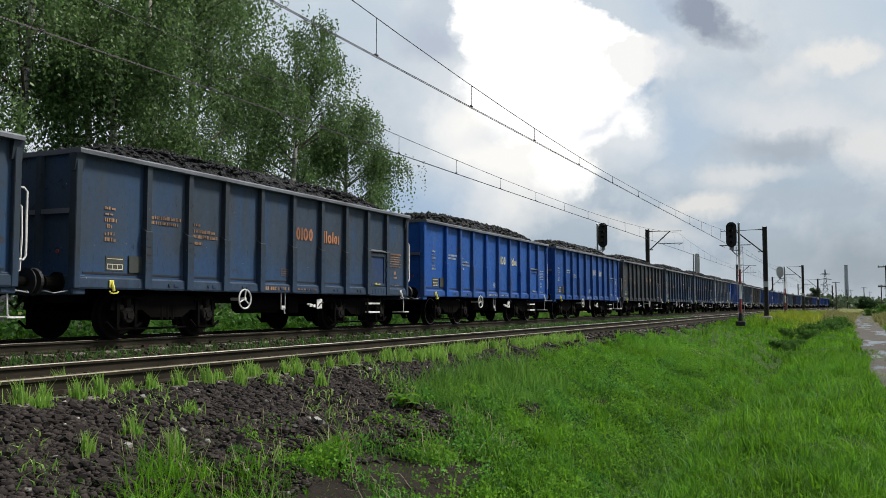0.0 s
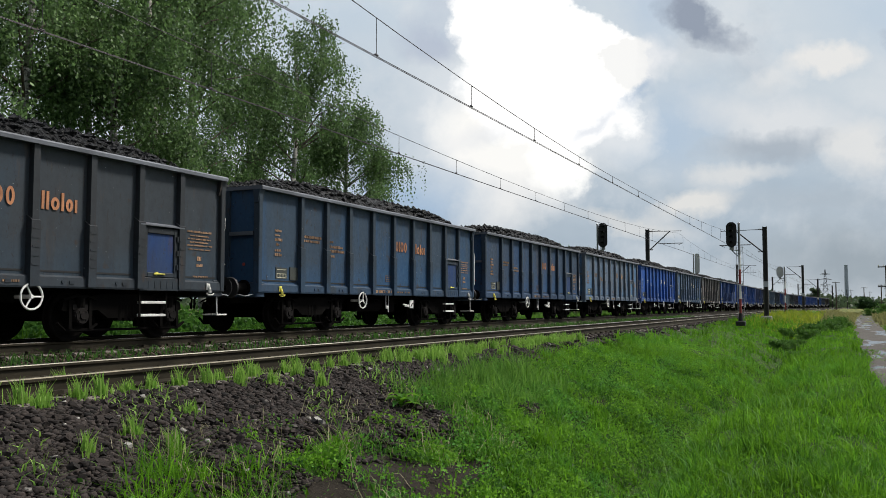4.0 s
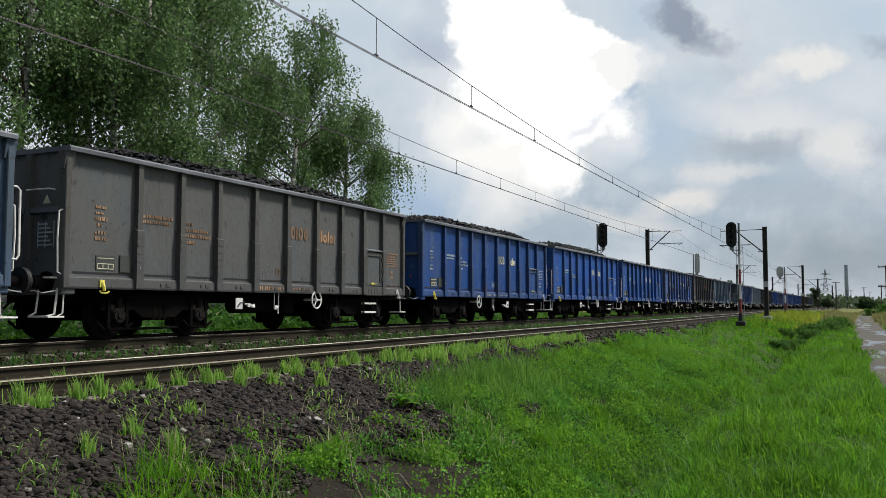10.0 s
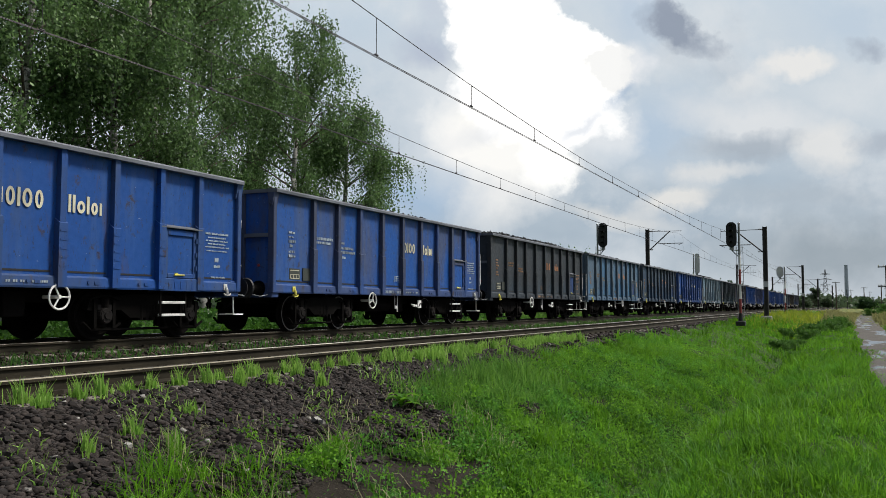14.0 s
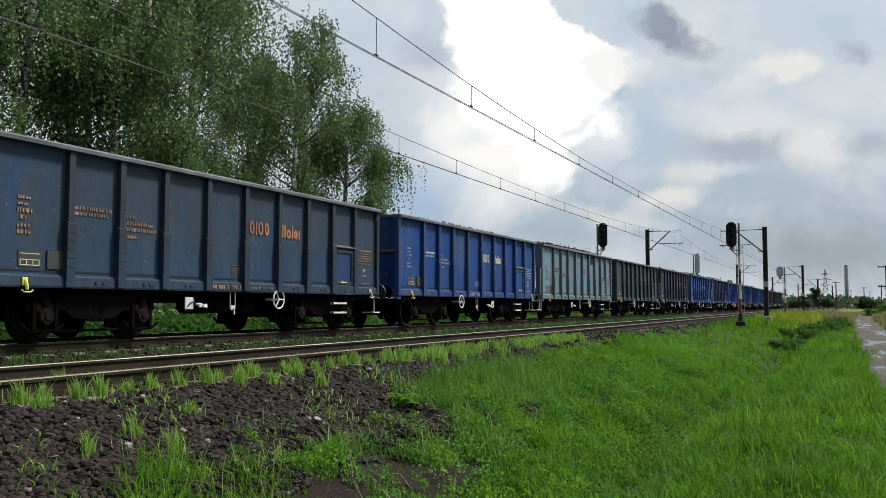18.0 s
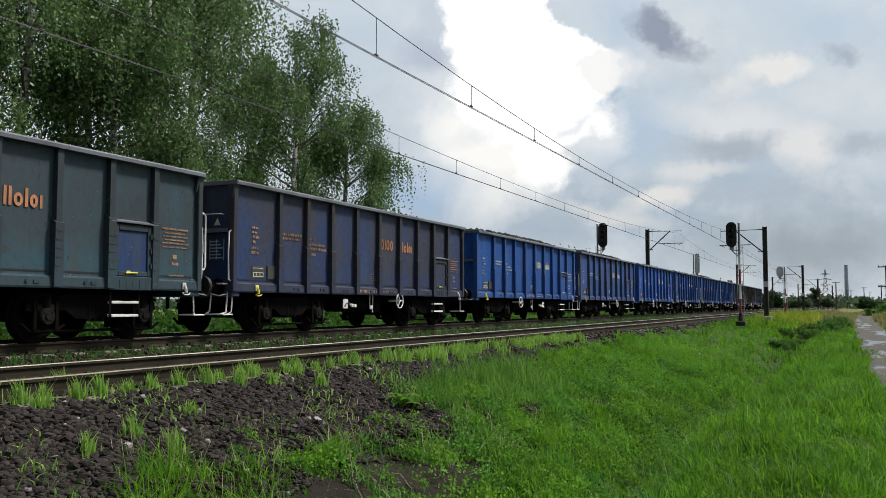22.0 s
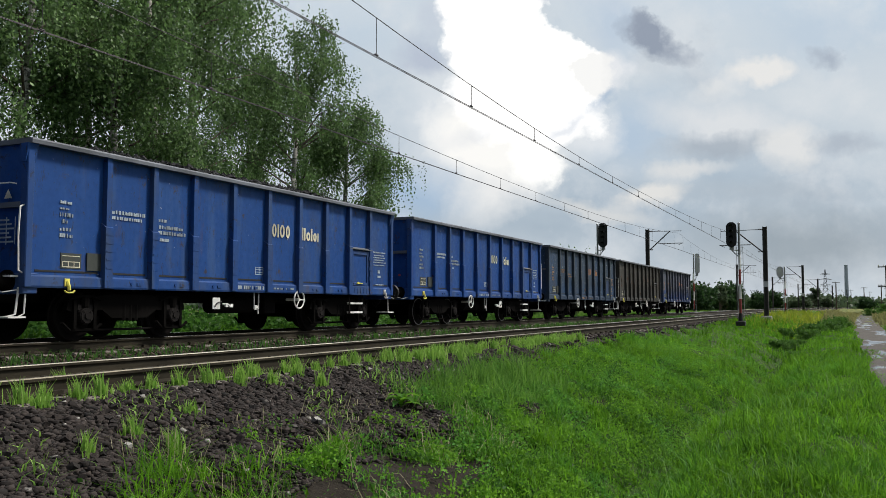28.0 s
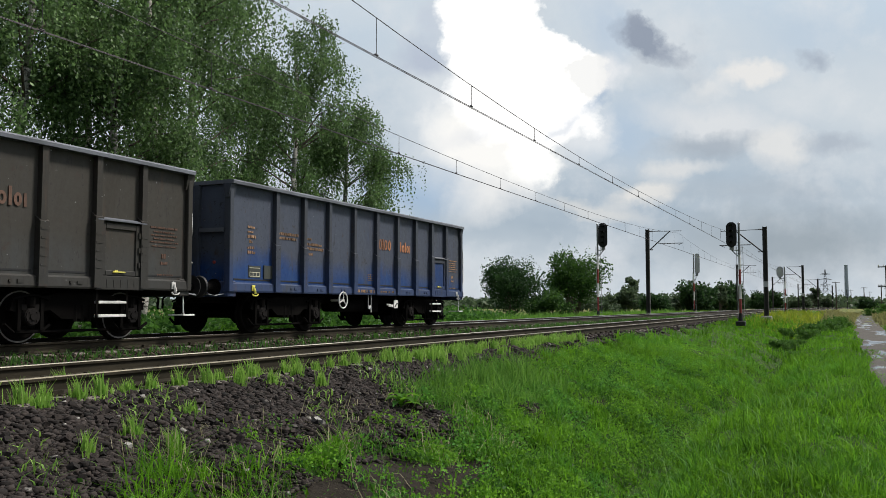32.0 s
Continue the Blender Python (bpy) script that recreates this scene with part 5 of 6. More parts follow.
NEAR_MAST, FAR_MAST = -4.75, -14.6
NEAR_YS = [-2.0, 63.5, 126.0, 190.0, 255.0, 320.0]
FAR_YS = [8.0, 72.5, 140.0, 205.0, 270.0, 335.0]
for i, y in enumerate(NEAR_YS):
    if i:
        mast = build_mast(NEAR_MAST + bend(y)[0], y, 6.1, -1, NEAR_X + bend(y)[0])
        bm = B()
        box(bm, -0.14, 0.14, -0.165, -0.145, 1.95, 2.32)
        part("plate", bm, M_SILVER, mast, "pale plate on the mast")
for i, y in enumerate(FAR_YS):
    if i:
        build_mast(FAR_MAST + bend(y)[0], y, 7.0, 1, FAR_X + bend(y)[0])


def build_wires(cx, ys, contact, supports, low, label):
    w = tagged(new("overhead_wires"), label, "overhead line")
    for a, b, s0, s1 in zip(ys[:-1], ys[1:], supports[:-1], supports[1:]):
        def carrier(y):
            u = (y - a) / (b - a) * 2 - 1
            return low + ((s0 if u < 0 else s1) - low) * u * u
        def at_y(y, z, dx=0.0):
            return (cx + dx + bend(y)[0], y, z)
        bm = B()
        tube(bm, [at_y(a + (b - a) * i / 24, carrier(a + (b - a) * i / 24)) for i in range(25)], 0.009, 5)
        part("carrier_wire", bm, M_WIRE, w)
        for dx in (-0.02, 0.02):
            bm = B()
            tube(bm, [at_y(a + (b - a) * i / 8, contact - 0.02 * math.sin(math.pi * i / 8), dx) for i in range(9)], 0.0075, 5)
            part("contact_wire", bm, M_WIRE, w)
        n = int((b - a) / 4.2)
        for i in range(n):
            y = a + (b - a) * (i + 0.5) / n
            bm = B()
            rod(bm, at_y(y, contact), at_y(y, carrier(y)), 0.007, 0.007, 4)
            rod(bm, at_y(y - 0.05, contact + 0.02), at_y(y + 0.05, contact + 0.02), 0.022, 0.022, 4)
            part("dropper", bm, M_WIRE, w)
    return w


build_wires(NEAR_X, [-70.0] + NEAR_YS[:5], 5.08, [7.0, 6.95, 5.95, 5.95, 5.95, 5.95], 5.30, "thin overhead wires above the near track")
build_wires(FAR_X, [-60.0] + FAR_YS[:5], 5.24, [6.3, 6.25, 6.6, 6.6, 6.6, 6.6], 5.60, "thin overhead wires above the train")


# ---- signals ----
def stadium(bm, cx, cz, w, h, y0, y1, mi=0):
    r, n = w / 2, 10
    out = []
    for s, zc in ((1, cz + h / 2 - r), (-1, cz - h / 2 + r)):
        for i in range(n + 1):
            a = (0 if s > 0 else math.pi) + math.pi * i / n
            out.append((cx + r * math.cos(a), zc + r * math.sin(a)))
    return prism(bm, out, y0, y1, mi)


def build_signal(x, y, z0, top, head_w, head_h, side, striped=True, back=False):
    """A light signal: banded mast, head with its target board, cranked bracket and a ladder."""
    s = new("railway_signal")
    s.location = (x, y, 0)
    ty = 0.16 if back else -0.16
    bm = B()
    box(bm, -0.24, 0.24, -0.24, 0.24, z0 - 0.25, z0, bevel=0.03)
    rod(bm, (0, 0, z0), (0, 0, z0 + 0.42), 0.13, 0.10, 12)
    part("footing", bm, M_BLACK if striped else M_CONCRETE, s)
    band = (top - z0) * 0.60 / 4
    z = z0 + 0.40
    for i in range(4 if striped else 0):
        bm = B()
        rod(bm, (0, 0, z), (0, 0, z + band), 0.062, 0.062, 12)
        part("mast_band", bm, M_RED if i % 2 == 0 else M_WHITE, s)
        z += band
    bm = B()
    rod(bm, (0, 0, z), (0, 0, top), 0.065, 0.06, 12)
    rod(bm, (0, 0, top), (0, 0, top + 0.05), 0.085, 0.03, 12)
    part("upper_mast", bm, M_GALV, s)
    hx, hz = side * (head_w * 0.5 + 0.10), top - head_h / 2 + 0.08
    bm = B()
    stadium(bm, hx, hz, head_w, head_h, ty - 0.02, ty + 0.02)
    head = part("target_board", bm, M_SILVER if back else M_BLACK, s)
    bm = B()
    stadium(bm, hx, hz, head_w * 0.66, head_h * 0.9, min(ty, 0.12) if back else ty + 0.022, 0.10 if not back else ty - 0.022)
    part("lamp_case", bm, M_SILVER if back else M_BLACK, head)
    if not back:
        for i in range(4):
            bm = B()
            zc = hz + head_h * (0.33 - 0.22 * i)
            n = 10
            for a in range(n):
                a0, a1 = math.pi * a / n, math.pi * (a + 1) / n
                q = [(hx + 0.1 * math.cos(t), yy, zc + 0.1 * math.sin(t)) for t, yy in ((a0, ty - 0.02), (a1, ty - 0.02), (a1, ty - 0.22), (a0, ty - 0.22))]
                bm.faces.new([bm.verts.new(p) for p in q])
            bmesh.ops.solidify(bm, geom=bm.faces[:], thickness=0.01)
            part("hood", bm, M_BLACK, head)
            bm = B()
            rod(bm, (hx, ty - 0.02, zc), (hx, ty - 0.03, zc), 0.085, 0.08, 14)
            part("lens", bm, M_BLACK, head)
    bm = B()
    rod(bm, (0, 0, hz - head_h * 0.9), (hx * 1.25, 0, hz - head_h * 0.55), 0.028)
    rod(bm, (0, 0, hz - head_h * 0.62), (hx, 0, hz - head_h * 0.60), 0.03)
    box(bm, hx - 0.11, hx + 0.11, -0.12, 0.06, hz - head_h * 0.60, hz - head_h * 0.46)
    part("bracket", bm, M_GALV, s)
    bm = B()
    for dx in (-0.16, 0.16):
        rod(bm, (dx, 0.35, z0), (dx, 0.16, top - head_h * 0.9), 0.014, 0.014, 5)
    nr = int((top - z0) / 0.3)
    for i in range(1, nr - 2):
        f = i / nr
        rod(bm, (-0.16, 0.35 - 0.2 * f, z0 + 0.3 * i), (0.16, 0.35 - 0.2 * f, z0 + 0.3 * i), 0.010, 0.010, 5)
    part("ladder", bm, M_GALV, s)
    words = "grey back of a light signal on a thin mast" if back else "black light signal on a red and white banded mast"
    return tagged(s, words, "railway signal", "signals beside the line")


build_signal(-4.9, 48.3, -0.16, 5.02, 0.54, 1.35, -1)
build_signal(-14.6, 56.2, -0.10, 6.02, 0.60, 1.62, 1)
build_signal(-14.6, 97.0, -0.1, 6.25, 0.52, 2.2, 1, True, True)
build_signal(-4.7, 84.5, -0.1, 4.15, 0.6, 1.0, -1, True, True)


# ---- leaves, trees and bushes ----
def leaf_quads(centres, size, rng, droop=0.0, wide=0.62):
    """Diamond leaves at the given points, turned at random; droop pulls their tips down."""
    n = len(centres)
    d = rng.normal(size=(n, 3))
    d[:, 2] -= droop * 1.5
    d /= np.linalg.norm(d, axis=1, keepdims=True)
    e = rng.normal(size=(n, 3))
    e -= (e * d).sum(1, keepdims=True) * d
    e /= np.linalg.norm(e, axis=1, keepdims=True) + 1e-9
    s = size * rng.uniform(0.6, 1.35, (n, 1))
    v = np.stack([centres, centres + d * s * 0.45 + e * s * wide * 0.5, centres + d * s, centres + d * s * 0.45 - e * s * wide * 0.5], 1)
    return v.reshape(-1, 3), np.arange(4 * n).reshape(-1, 4)


def build_birch(seed, height, radius, strands, leaf=0.122, name="birch_tree", label="tall birch with drooping green foliage behind the train"):
    """A tapered trunk with rising limbs and hanging strands of small leaves."""
    rng = np.random.default_rng(seed)
    t = new(name)
    bm = B()
    pts = []
    x = y = 0.0
    for i in range(9):
        f = i / 8
        pts.append((x, y, height * 0.97 * f, 0.17 * (1 - f) ** 0.8 + 0.012))
        x += rng.normal(0, 0.11)
        y += rng.normal(0, 0.11)
    for a, b in zip(pts[:-1], pts[1:]):
        rod(bm, a[:3], b[:3], a[3], b[3], 9)
    part("trunk", bm, M_BIRCH_BARK, t, "white birch trunk with dark marks", smooth=True)
    bm = B()
    tips = []
    for i in range(34):
        f = rng.uniform(0.22, 0.97)
        k = min(7, int(f * 8))
        u = f * 8 - k
        p = np.array(pts[k][:3]) * (1 - u) + np.array(pts[k + 1][:3]) * u
        az = rng.uniform(0, 6.283)
        env = radius * (math.sin(math.pi * min(1.0, (f - 0.08) / 0.95) ** 0.75) ** 0.7 + 0.12) * rng.uniform(0.6, 1.12)
        q = p + np.array([math.cos(az) * env, math.sin(az) * env, env * rng.uniform(0.35, 0.75)])
        mid = (p + q) / 2 + np.array([0, 0, env * 0.12])
        rod(bm, p, mid, 0.045 * (1.1 - f) + 0.012, 0.03 * (1.1 - f) + 0.008, 5)
        rod(bm, mid, q, 0.03 * (1.1 - f) + 0.008, 0.006, 5)
        for _ in range(3):
            w = rng.uniform(0.35, 1.0)
            tips.append(p * (1 - w) + q * w)
            tips.append(mid * (1 - w) + q * w + rng.normal(0, 0.15, 3))
    lb = part("branchwork", bm, M_BARK, t)
    lb["kind"] = "stuff"
    tips = np.array(tips)
    pick = rng.integers(0, len(tips), strands)
    start = tips[pick] + rng.normal(0, 1, (strands, 3)) * np.array([0.27, 0.27, 0.26])
    q = start * 2.5 + seed
    open_air = np.sin(q[:, 0]) * np.cos(q[:, 1] + 0.7 * q[:, 2]) + 0.6 * np.sin(1.7 * q[:, 2] + q[:, 0])
    start = start[open_air > np.where(start[:, 2] < height * 0.4, -0.1, -0.25)]
    strands = len(start)
    m = 17
    length = rng.uniform(0.5, 2.1, strands)
    steps = np.linspace(0, 1, m)[None, :, None]
    side = rng.normal(0, 0.16, (strands, 1, 3)) * np.array([1, 1, 0.4])
    c = start[:, None, :] + side * steps + np.array([0, 0, -1.0]) * (steps ** 1.3) * length[:, None, None]
    c = c.reshape(-1, 3) + rng.normal(0, 0.040, (strands * m, 3))
    c = c[c[:, 2] > 1.0]
    v, f = leaf_quads(c, leaf, rng, 0.8)
    crown = raw("crown", v, f, M_BIRCH_LEAF, t)
    crown["kind"] = "stuff"
    return tagged(t, label, "birch tree", "birches behind the train")


def build_bush(seed, w, h, leaves, leaf, name, label, mat=None, category="bush", trunk=False, lobes=9):
    """A shrub: short stems and leaf clumps of uneven size with gaps between."""
    rng = np.random.default_rng(seed)
    t = new(name)
    bm = B()
    cs = []
    for i in range(lobes):
        a = rng.uniform(0, 6.283)
        r = w * 0.5 * rng.uniform(0.1, 0.8)
        z = h * (rng.uniform(0.45, 0.85) if trunk else rng.uniform(0.2, 0.78)) * (1 - 0.35 * (r / (w * 0.5)) ** 2)
        c = np.array([math.cos(a) * r, math.sin(a) * r, z])
        cs.append((c, w * rng.uniform(0.12, 0.24)))
        tube(bm, [(rng.normal(0, 0.1), rng.normal(0, 0.1), -0.1), tuple(c * np.array([0.5, 0.5, 0.55])), tuple(c)], 0.03 if not trunk else 0.05, 5)
    part("stems", bm, M_BARK, t)
    pts = []
    per = leaves // lobes
    for c, r in cs:
        d = rng.normal(size=(per, 3))
        d /= np.linalg.norm(d, axis=1, keepdims=True)
        rad = r * rng.uniform(0.2, 1.12, (per, 1)) ** 0.6
        pts.append(c + d * rad * np.array([1, 1, 0.85]))
    for i in range(lobes * 3):      # sprays that break the outline
        c, r = cs[rng.integers(0, lobes)]
        d = rng.normal(size=3)
        d[2] = abs(d[2]) + 0.3
        d /= np.linalg.norm(d)
        s = np.linspace(0.6, 1.7, 18)[:, None]
        pts.append(c + d * r * s + rng.normal(0, 0.05 * r + 0.02, (18, 3)))
    pts = np.concatenate(pts)
    pts = pts[(pts[:, 2] > 0.02) & (pts[:, 2] < h * 1.02)]
    v, f = leaf_quads(pts, leaf, rng, 0.1, 0.75)
    cr = raw("foliage", v, f, mat or M_BUSH_LEAF, t)
    cr["kind"] = "stuff"
    return tagged(t, label, category)


def put_on_ground(ob, x, y, rz=0.0, sink=0.03):
    ob.matrix_basis = pose(x, y, float(ground_z(x, y)) - sink, 0, 0, rz) @ Matrix.Diagonal((*ob.scale, 1))
    return ob


def from_view(bearing, x):
    """The y at which a line of sight, so many degrees left of +y, meets the plane x."""
    return -x / math.tan(radians(bearing))


def build_trees():
    a = build_birch(3, 13.0, 3.0, 3400, 0.105)
    b = build_birch(8, 15.0, 3.3, 3700, 0.105)
    c = build_birch(15, 9.8, 2.5, 4200, 0.10)
    put_on_ground(a, -19.6, from_view(34.2, -19.6))
    put_on_ground(b, -20.4, from_view(39.9, -20.4), 40)
    put_on_ground(c, -19.0, from_view(30.9, -19.0), 10)
    for src, ang, x, rz in ((b, 44.0, -19.4, 150), (a, 47.5, -20.6, 200), (b, 51.5, -19.0, 280), (a, 55.5, -20.5, 100), (c, 46.0, -18.2, 200),
                            (a, 37.4, -24.5, 70)):
        put_on_ground(copy_thing(src, Matrix.Identity(4)), x, from_view(ang, x), rz)
    # undergrowth below the birches
    rng = np.random.default_rng(5)
    n = 26000
    y = 3.0 + 42.0 * rng.uniform(0, 1, n)
    x = -16.2 - 6.0 * rng.uniform(0, 1, n) ** 1.5
    top = 0.5 + 0.7 * np.clip((-15.8 - x) / 2.5, 0, 1) * (0.6 + 0.4 * np.sin(0.9 * y) * np.cos(0.31 * y + 1))
    v, f = leaf_quads(np.stack([x, y, ground_z(x, y) + top * rng.uniform(0, 1.15, n)], -1), 0.16, rng, 0.0, 0.7)
    tagged(raw("undergrowth", v, f, M_WEED), "leafy green undergrowth below the birches", "undergrowth", kind="stuff")
    # shrubs beyond the line
    s = build_bush(21, 7.4, 4.8, 13000, 0.15, "bush", "dark green dense bush in the grass beyond the tracks", lobes=14)
    put_on_ground(s, -22.5, from_view(20.2, -22.5))
    s = build_bush(22, 6.6, 6.2, 13000, 0.19, "small_tree", "small broad-leaved green tree beyond the tracks", M_TREE_LEAF, "tree", True, 14)
    put_on_ground(s, -20.4, from_view(16.1, -20.4))
    s = build_bush(23, 4.5, 2.4, 3600, 0.2, "bush", "low green bush beneath the small tree", M_TREE_LEAF)
    put_on_ground(s, -21.0, from_view(17.6, -21.0))
    far = build_bush(24, 7.5, 4.6, 3600, 0.42, "bush", "dark green bush far along the line", lobes=12)
    put_on_ground(far, -19.5, 128.0)
    tall = build_bush(25, 6.0, 6.6, 4200, 0.40, "bush", "tall leafy bush far along the line", M_BUSH_LEAF, "bush", False, 12)
    put_on_ground(tall, -17.5, 142.0)
    pale = build_bush(26, 7.0, 5.0, 3400, 0.42, "bush", "distant bush beyond the meadow, its green paled for haze", M_FAR_LEAF, "bush", False, 10)
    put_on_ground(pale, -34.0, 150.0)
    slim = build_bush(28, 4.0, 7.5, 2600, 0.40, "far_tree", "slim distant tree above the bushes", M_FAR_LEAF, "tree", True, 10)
    put_on_ground(slim, -38.5, 172.0)
    for src, x, y, rz, sc, sz in ((far, -22.0, 112, 40, 0.7, 0.6), (tall, -18.6, 165, 90, 0.9, 0.8), (pale, -27, 158, 100, 1.1, 0.8), (pale, -41, 162, 10, 0.9, 0.7), (pale, -47, 168, 60, 0.95, 0.9), (slim, -52, 185, 60, 0.9, 0.8),
                                 (pale, -62, 190, 130, 1.2, 0.8), (tall, -16.5, 205, 30, 0.9, 0.9), (far, -17, 240, 80, 1.3, 1.1), (pale, -12, 290, 30, 1.4, 1.0), (slim, -9, 310, 20, 1.2, 1.0), (tall, 8, 330, 30, 1.3, 1.0), (pale, -6, 330, 200, 1.5, 1.0),
                                 (pale, -24, 95, 200, 0.5, 0.4), (far, -16.4, 150, 20, 0.6, 1.1), (tall, -20.5, 148, 220, 0.7, 0.75), (slim, -16.8, 136, 70, 0.55, 0.6)):
        o = copy_thing(src, Matrix.Identity(4))
        o.scale = (sc, sc, sz)
        put_on_ground(o, x, y, rz)
    # scrub beside the field track and dark growth in the ditch
    low = build_bush(27, 3.2, 1.2, 2600, 0.16, "shrub", "low green scrub in the ditch", M_SCRUB)
    low.scale = (0.5, 0.5, 0.5)
    put_on_ground(low, -1.5, 47.0)
    for x, y, sc, rz in ((-2.6, 40, 0.35, 70), (-1.9, 45, 0.45, 150), (-1.2, 48.5, 0.5, 20), (-1.6, 51, 0.5, 260), (-0.6, 54, 0.55, 310), (-2.3, 43, 0.4, 40), (-0.8, 50, 0.5, 90), (-2.9, 52, 0.4, 10), (-0.2, 60, 0.6, 120), (4.2, 66, 0.5, 10), (5.4, 80, 0.7, 60), (5.0, 92, 0.6, 90), (8.5, 105, 0.9, 20), (3.6, 135, 0.9, 70), (11, 150, 1.3, 10), (7, 170, 1.4, 100), (-1.8, 38, 0.3, 200)):
        o = copy_thing(low, Matrix.Identity(4))
        o.scale = (sc, sc, sc)
        put_on_ground(o, x, y, rz)


build_trees()


def build_far_woods():
    """The woods on the horizon: ragged clumps of leaves, one mass."""
    rng = np.random.default_rng(77)
    pts = []
    for i in range(420):
        a = radians(rng.uniform(-62, 14))
        d = rng.uniform(330, 800)
        x, y = math.sin(a) * d, math.cos(a) * d
        h = rng.uniform(2.5, 7.0) * d / 520
        w = rng.uniform(6, 16)
        n = 150
        q = rng.normal(size=(n, 3))
        q /= np.linalg.norm(q, axis=1, keepdims=True)
        q = q * rng.uniform(0.4, 1.1, (n, 1)) * np.array([w, w * 0.6, h * 0.55]) + np.array([x, y, h * 0.5 - 0.9])
        pts.append(q[q[:, 2] > -0.9])
    pts = np.concatenate(pts)
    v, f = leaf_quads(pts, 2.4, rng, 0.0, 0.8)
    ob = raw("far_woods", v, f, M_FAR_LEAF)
    tagged(ob, "distant woods on the horizon, their green paled for haze", "woods", kind="stuff")


build_far_woods()


# ---- things on the horizon ----
def build_pylon(x, y, h):
    p = new("power_pylon")
    p.location = (x, y, -0.9)
    bm = B()
    def half(z):
        return 0.085 * h * (1 - z / h) ** 1.2 + 0.012 * h
    zs = [h * f for f in (0, 0.18, 0.34, 0.48, 0.60, 0.70, 0.79, 0.87, 0.94, 1.0)]
    for sx in (-1, 1):
        for sy in (-1, 1):
            for a, b in zip(zs[:-1], zs[1:]):
                rod(bm, (sx * half(a), sy * half(a), a), (sx * half(b), sy * half(b), b), 0.16, 0.14, 4)
    for a, b in zip(zs[:-1], zs[1:]):
        for sy in (-1, 1):
            rod(bm, (-half(a), sy * half(a), a), (half(b), sy * half(b), b), 0.09, 0.09, 4)
            rod(bm, (half(a), sy * half(a), a), (-half(b), sy * half(b), b), 0.09, 0.09, 4)
    part("lattice", bm, M_STEEL, p)
    for z, r in ((0.60, 0.13), (0.74, 0.16), (0.88, 0.11)):
        bm = B()
        for s in (-1, 1):
            rod(bm, (0, 0, z * h + 0.03 * h), (s * r * h, 0, z * h), 0.13, 0.08, 4)
            rod(bm, (0, 0, z * h - 0.01 * h), (s * r * h, 0, z * h), 0.13, 0.08, 4)
        part("cross_arm", bm, M_STEEL, p)
    return tagged(p, "grey lattice power pylon on the horizon", "power pylon")


build_pylon(-10.2, 640.0, 26.0)


def build_chimney():
    c = new("chimney")
    c.location = (6.5, 1500.0, -1.0)
    bm = B()
    rod(bm, (0, 0, 0), (0, 0, 64), 3.4, 2.4, 20)
    part("shaft", bm, M_FAR_CONCRETE, c)
    bm = B()
    rod(bm, (0, 0, 64), (0, 0, 65.5), 2.7, 2.7, 20)
    part("crown_ring", bm, M_FAR_CONCRETE, c)
    tagged(c, "tall concrete chimney on the horizon, coloured pale for haze", "chimney")


build_chimney()


def build_pole(x, y, h, arms=1):
    p = new("utility_pole")
    p.location = (x, y, -0.85)
    bm = B()
    rod(bm, (0, 0, -0.2), (0, 0, h), 0.19, 0.14, 10)
    part("post", bm, M_BARK, p)
    for i in range(arms):
        bm = B()
        box(bm, -0.95, 0.95, -0.05, 0.05, h - 0.25 - i * 2.4, h - 0.12 - i * 2.4)
        part("cross_arm", bm, M_STEEL, p)
        for dx in (-0.85, 0.85, -0.3):
            bm = B()
            rod(bm, (dx, 0, h - 0.12 - i * 2.4), (dx, 0, h + 0.08 - i * 2.4), 0.05, 0.04, 6)
            part("insulator", bm, M_WHITE, p)
    return tagged(p, "dark wooden utility pole with cross arms", "utility pole", "poles along the field")


build_pole(4.95, 118.0, 6.4, 2)
for x, y, h in ((-1.5, 260, 8.0), (11.0, 300, 8.0), (15.0, 360, 8.0), (18.5, 420, 9.0), (7.0, 340, 8.0), (22.0, 470, 9.0), (3.5, 420, 8.5), (27.0, 560, 10.0), (13.5, 520, 9.0), (33.0, 640, 10.0)):
    build_pole(x, y, h)


# ---- stones and grass ----
def random_stones(rng, n):
    """Angular stones: jittered boxes of eight corners."""
    corner = np.array([(x, y, z) for x in (-1, 1) for y in (-1, 1) for z in (-1, 1)], float)
    v = corner[None] * rng.uniform(0.45, 1.0, (n, 8, 3))
    ax = rng.uniform(0, 6.283, n)
    c, s = np.cos(ax), np.sin(ax)
    v = np.stack([v[:, :, 0] * c[:, None] - v[:, :, 1] * s[:, None], v[:, :, 0] * s[:, None] + v[:, :, 1] * c[:, None], v[:, :, 2]], -1)
    ay = rng.uniform(-0.9, 0.9, n)
    c, s = np.cos(ay), np.sin(ay)
    return np.stack([v[:, :, 0] * c[:, None] - v[:, :, 2] * s[:, None], v[:, :, 1], v[:, :, 0] * s[:, None] + v[:, :, 2] * c[:, None]], -1)


QUADS = np.array([(0, 1, 3, 2), (4, 6, 7, 5), (0, 4, 5, 1), (2, 3, 7, 6), (0, 2, 6, 4), (1, 5, 7, 3)])


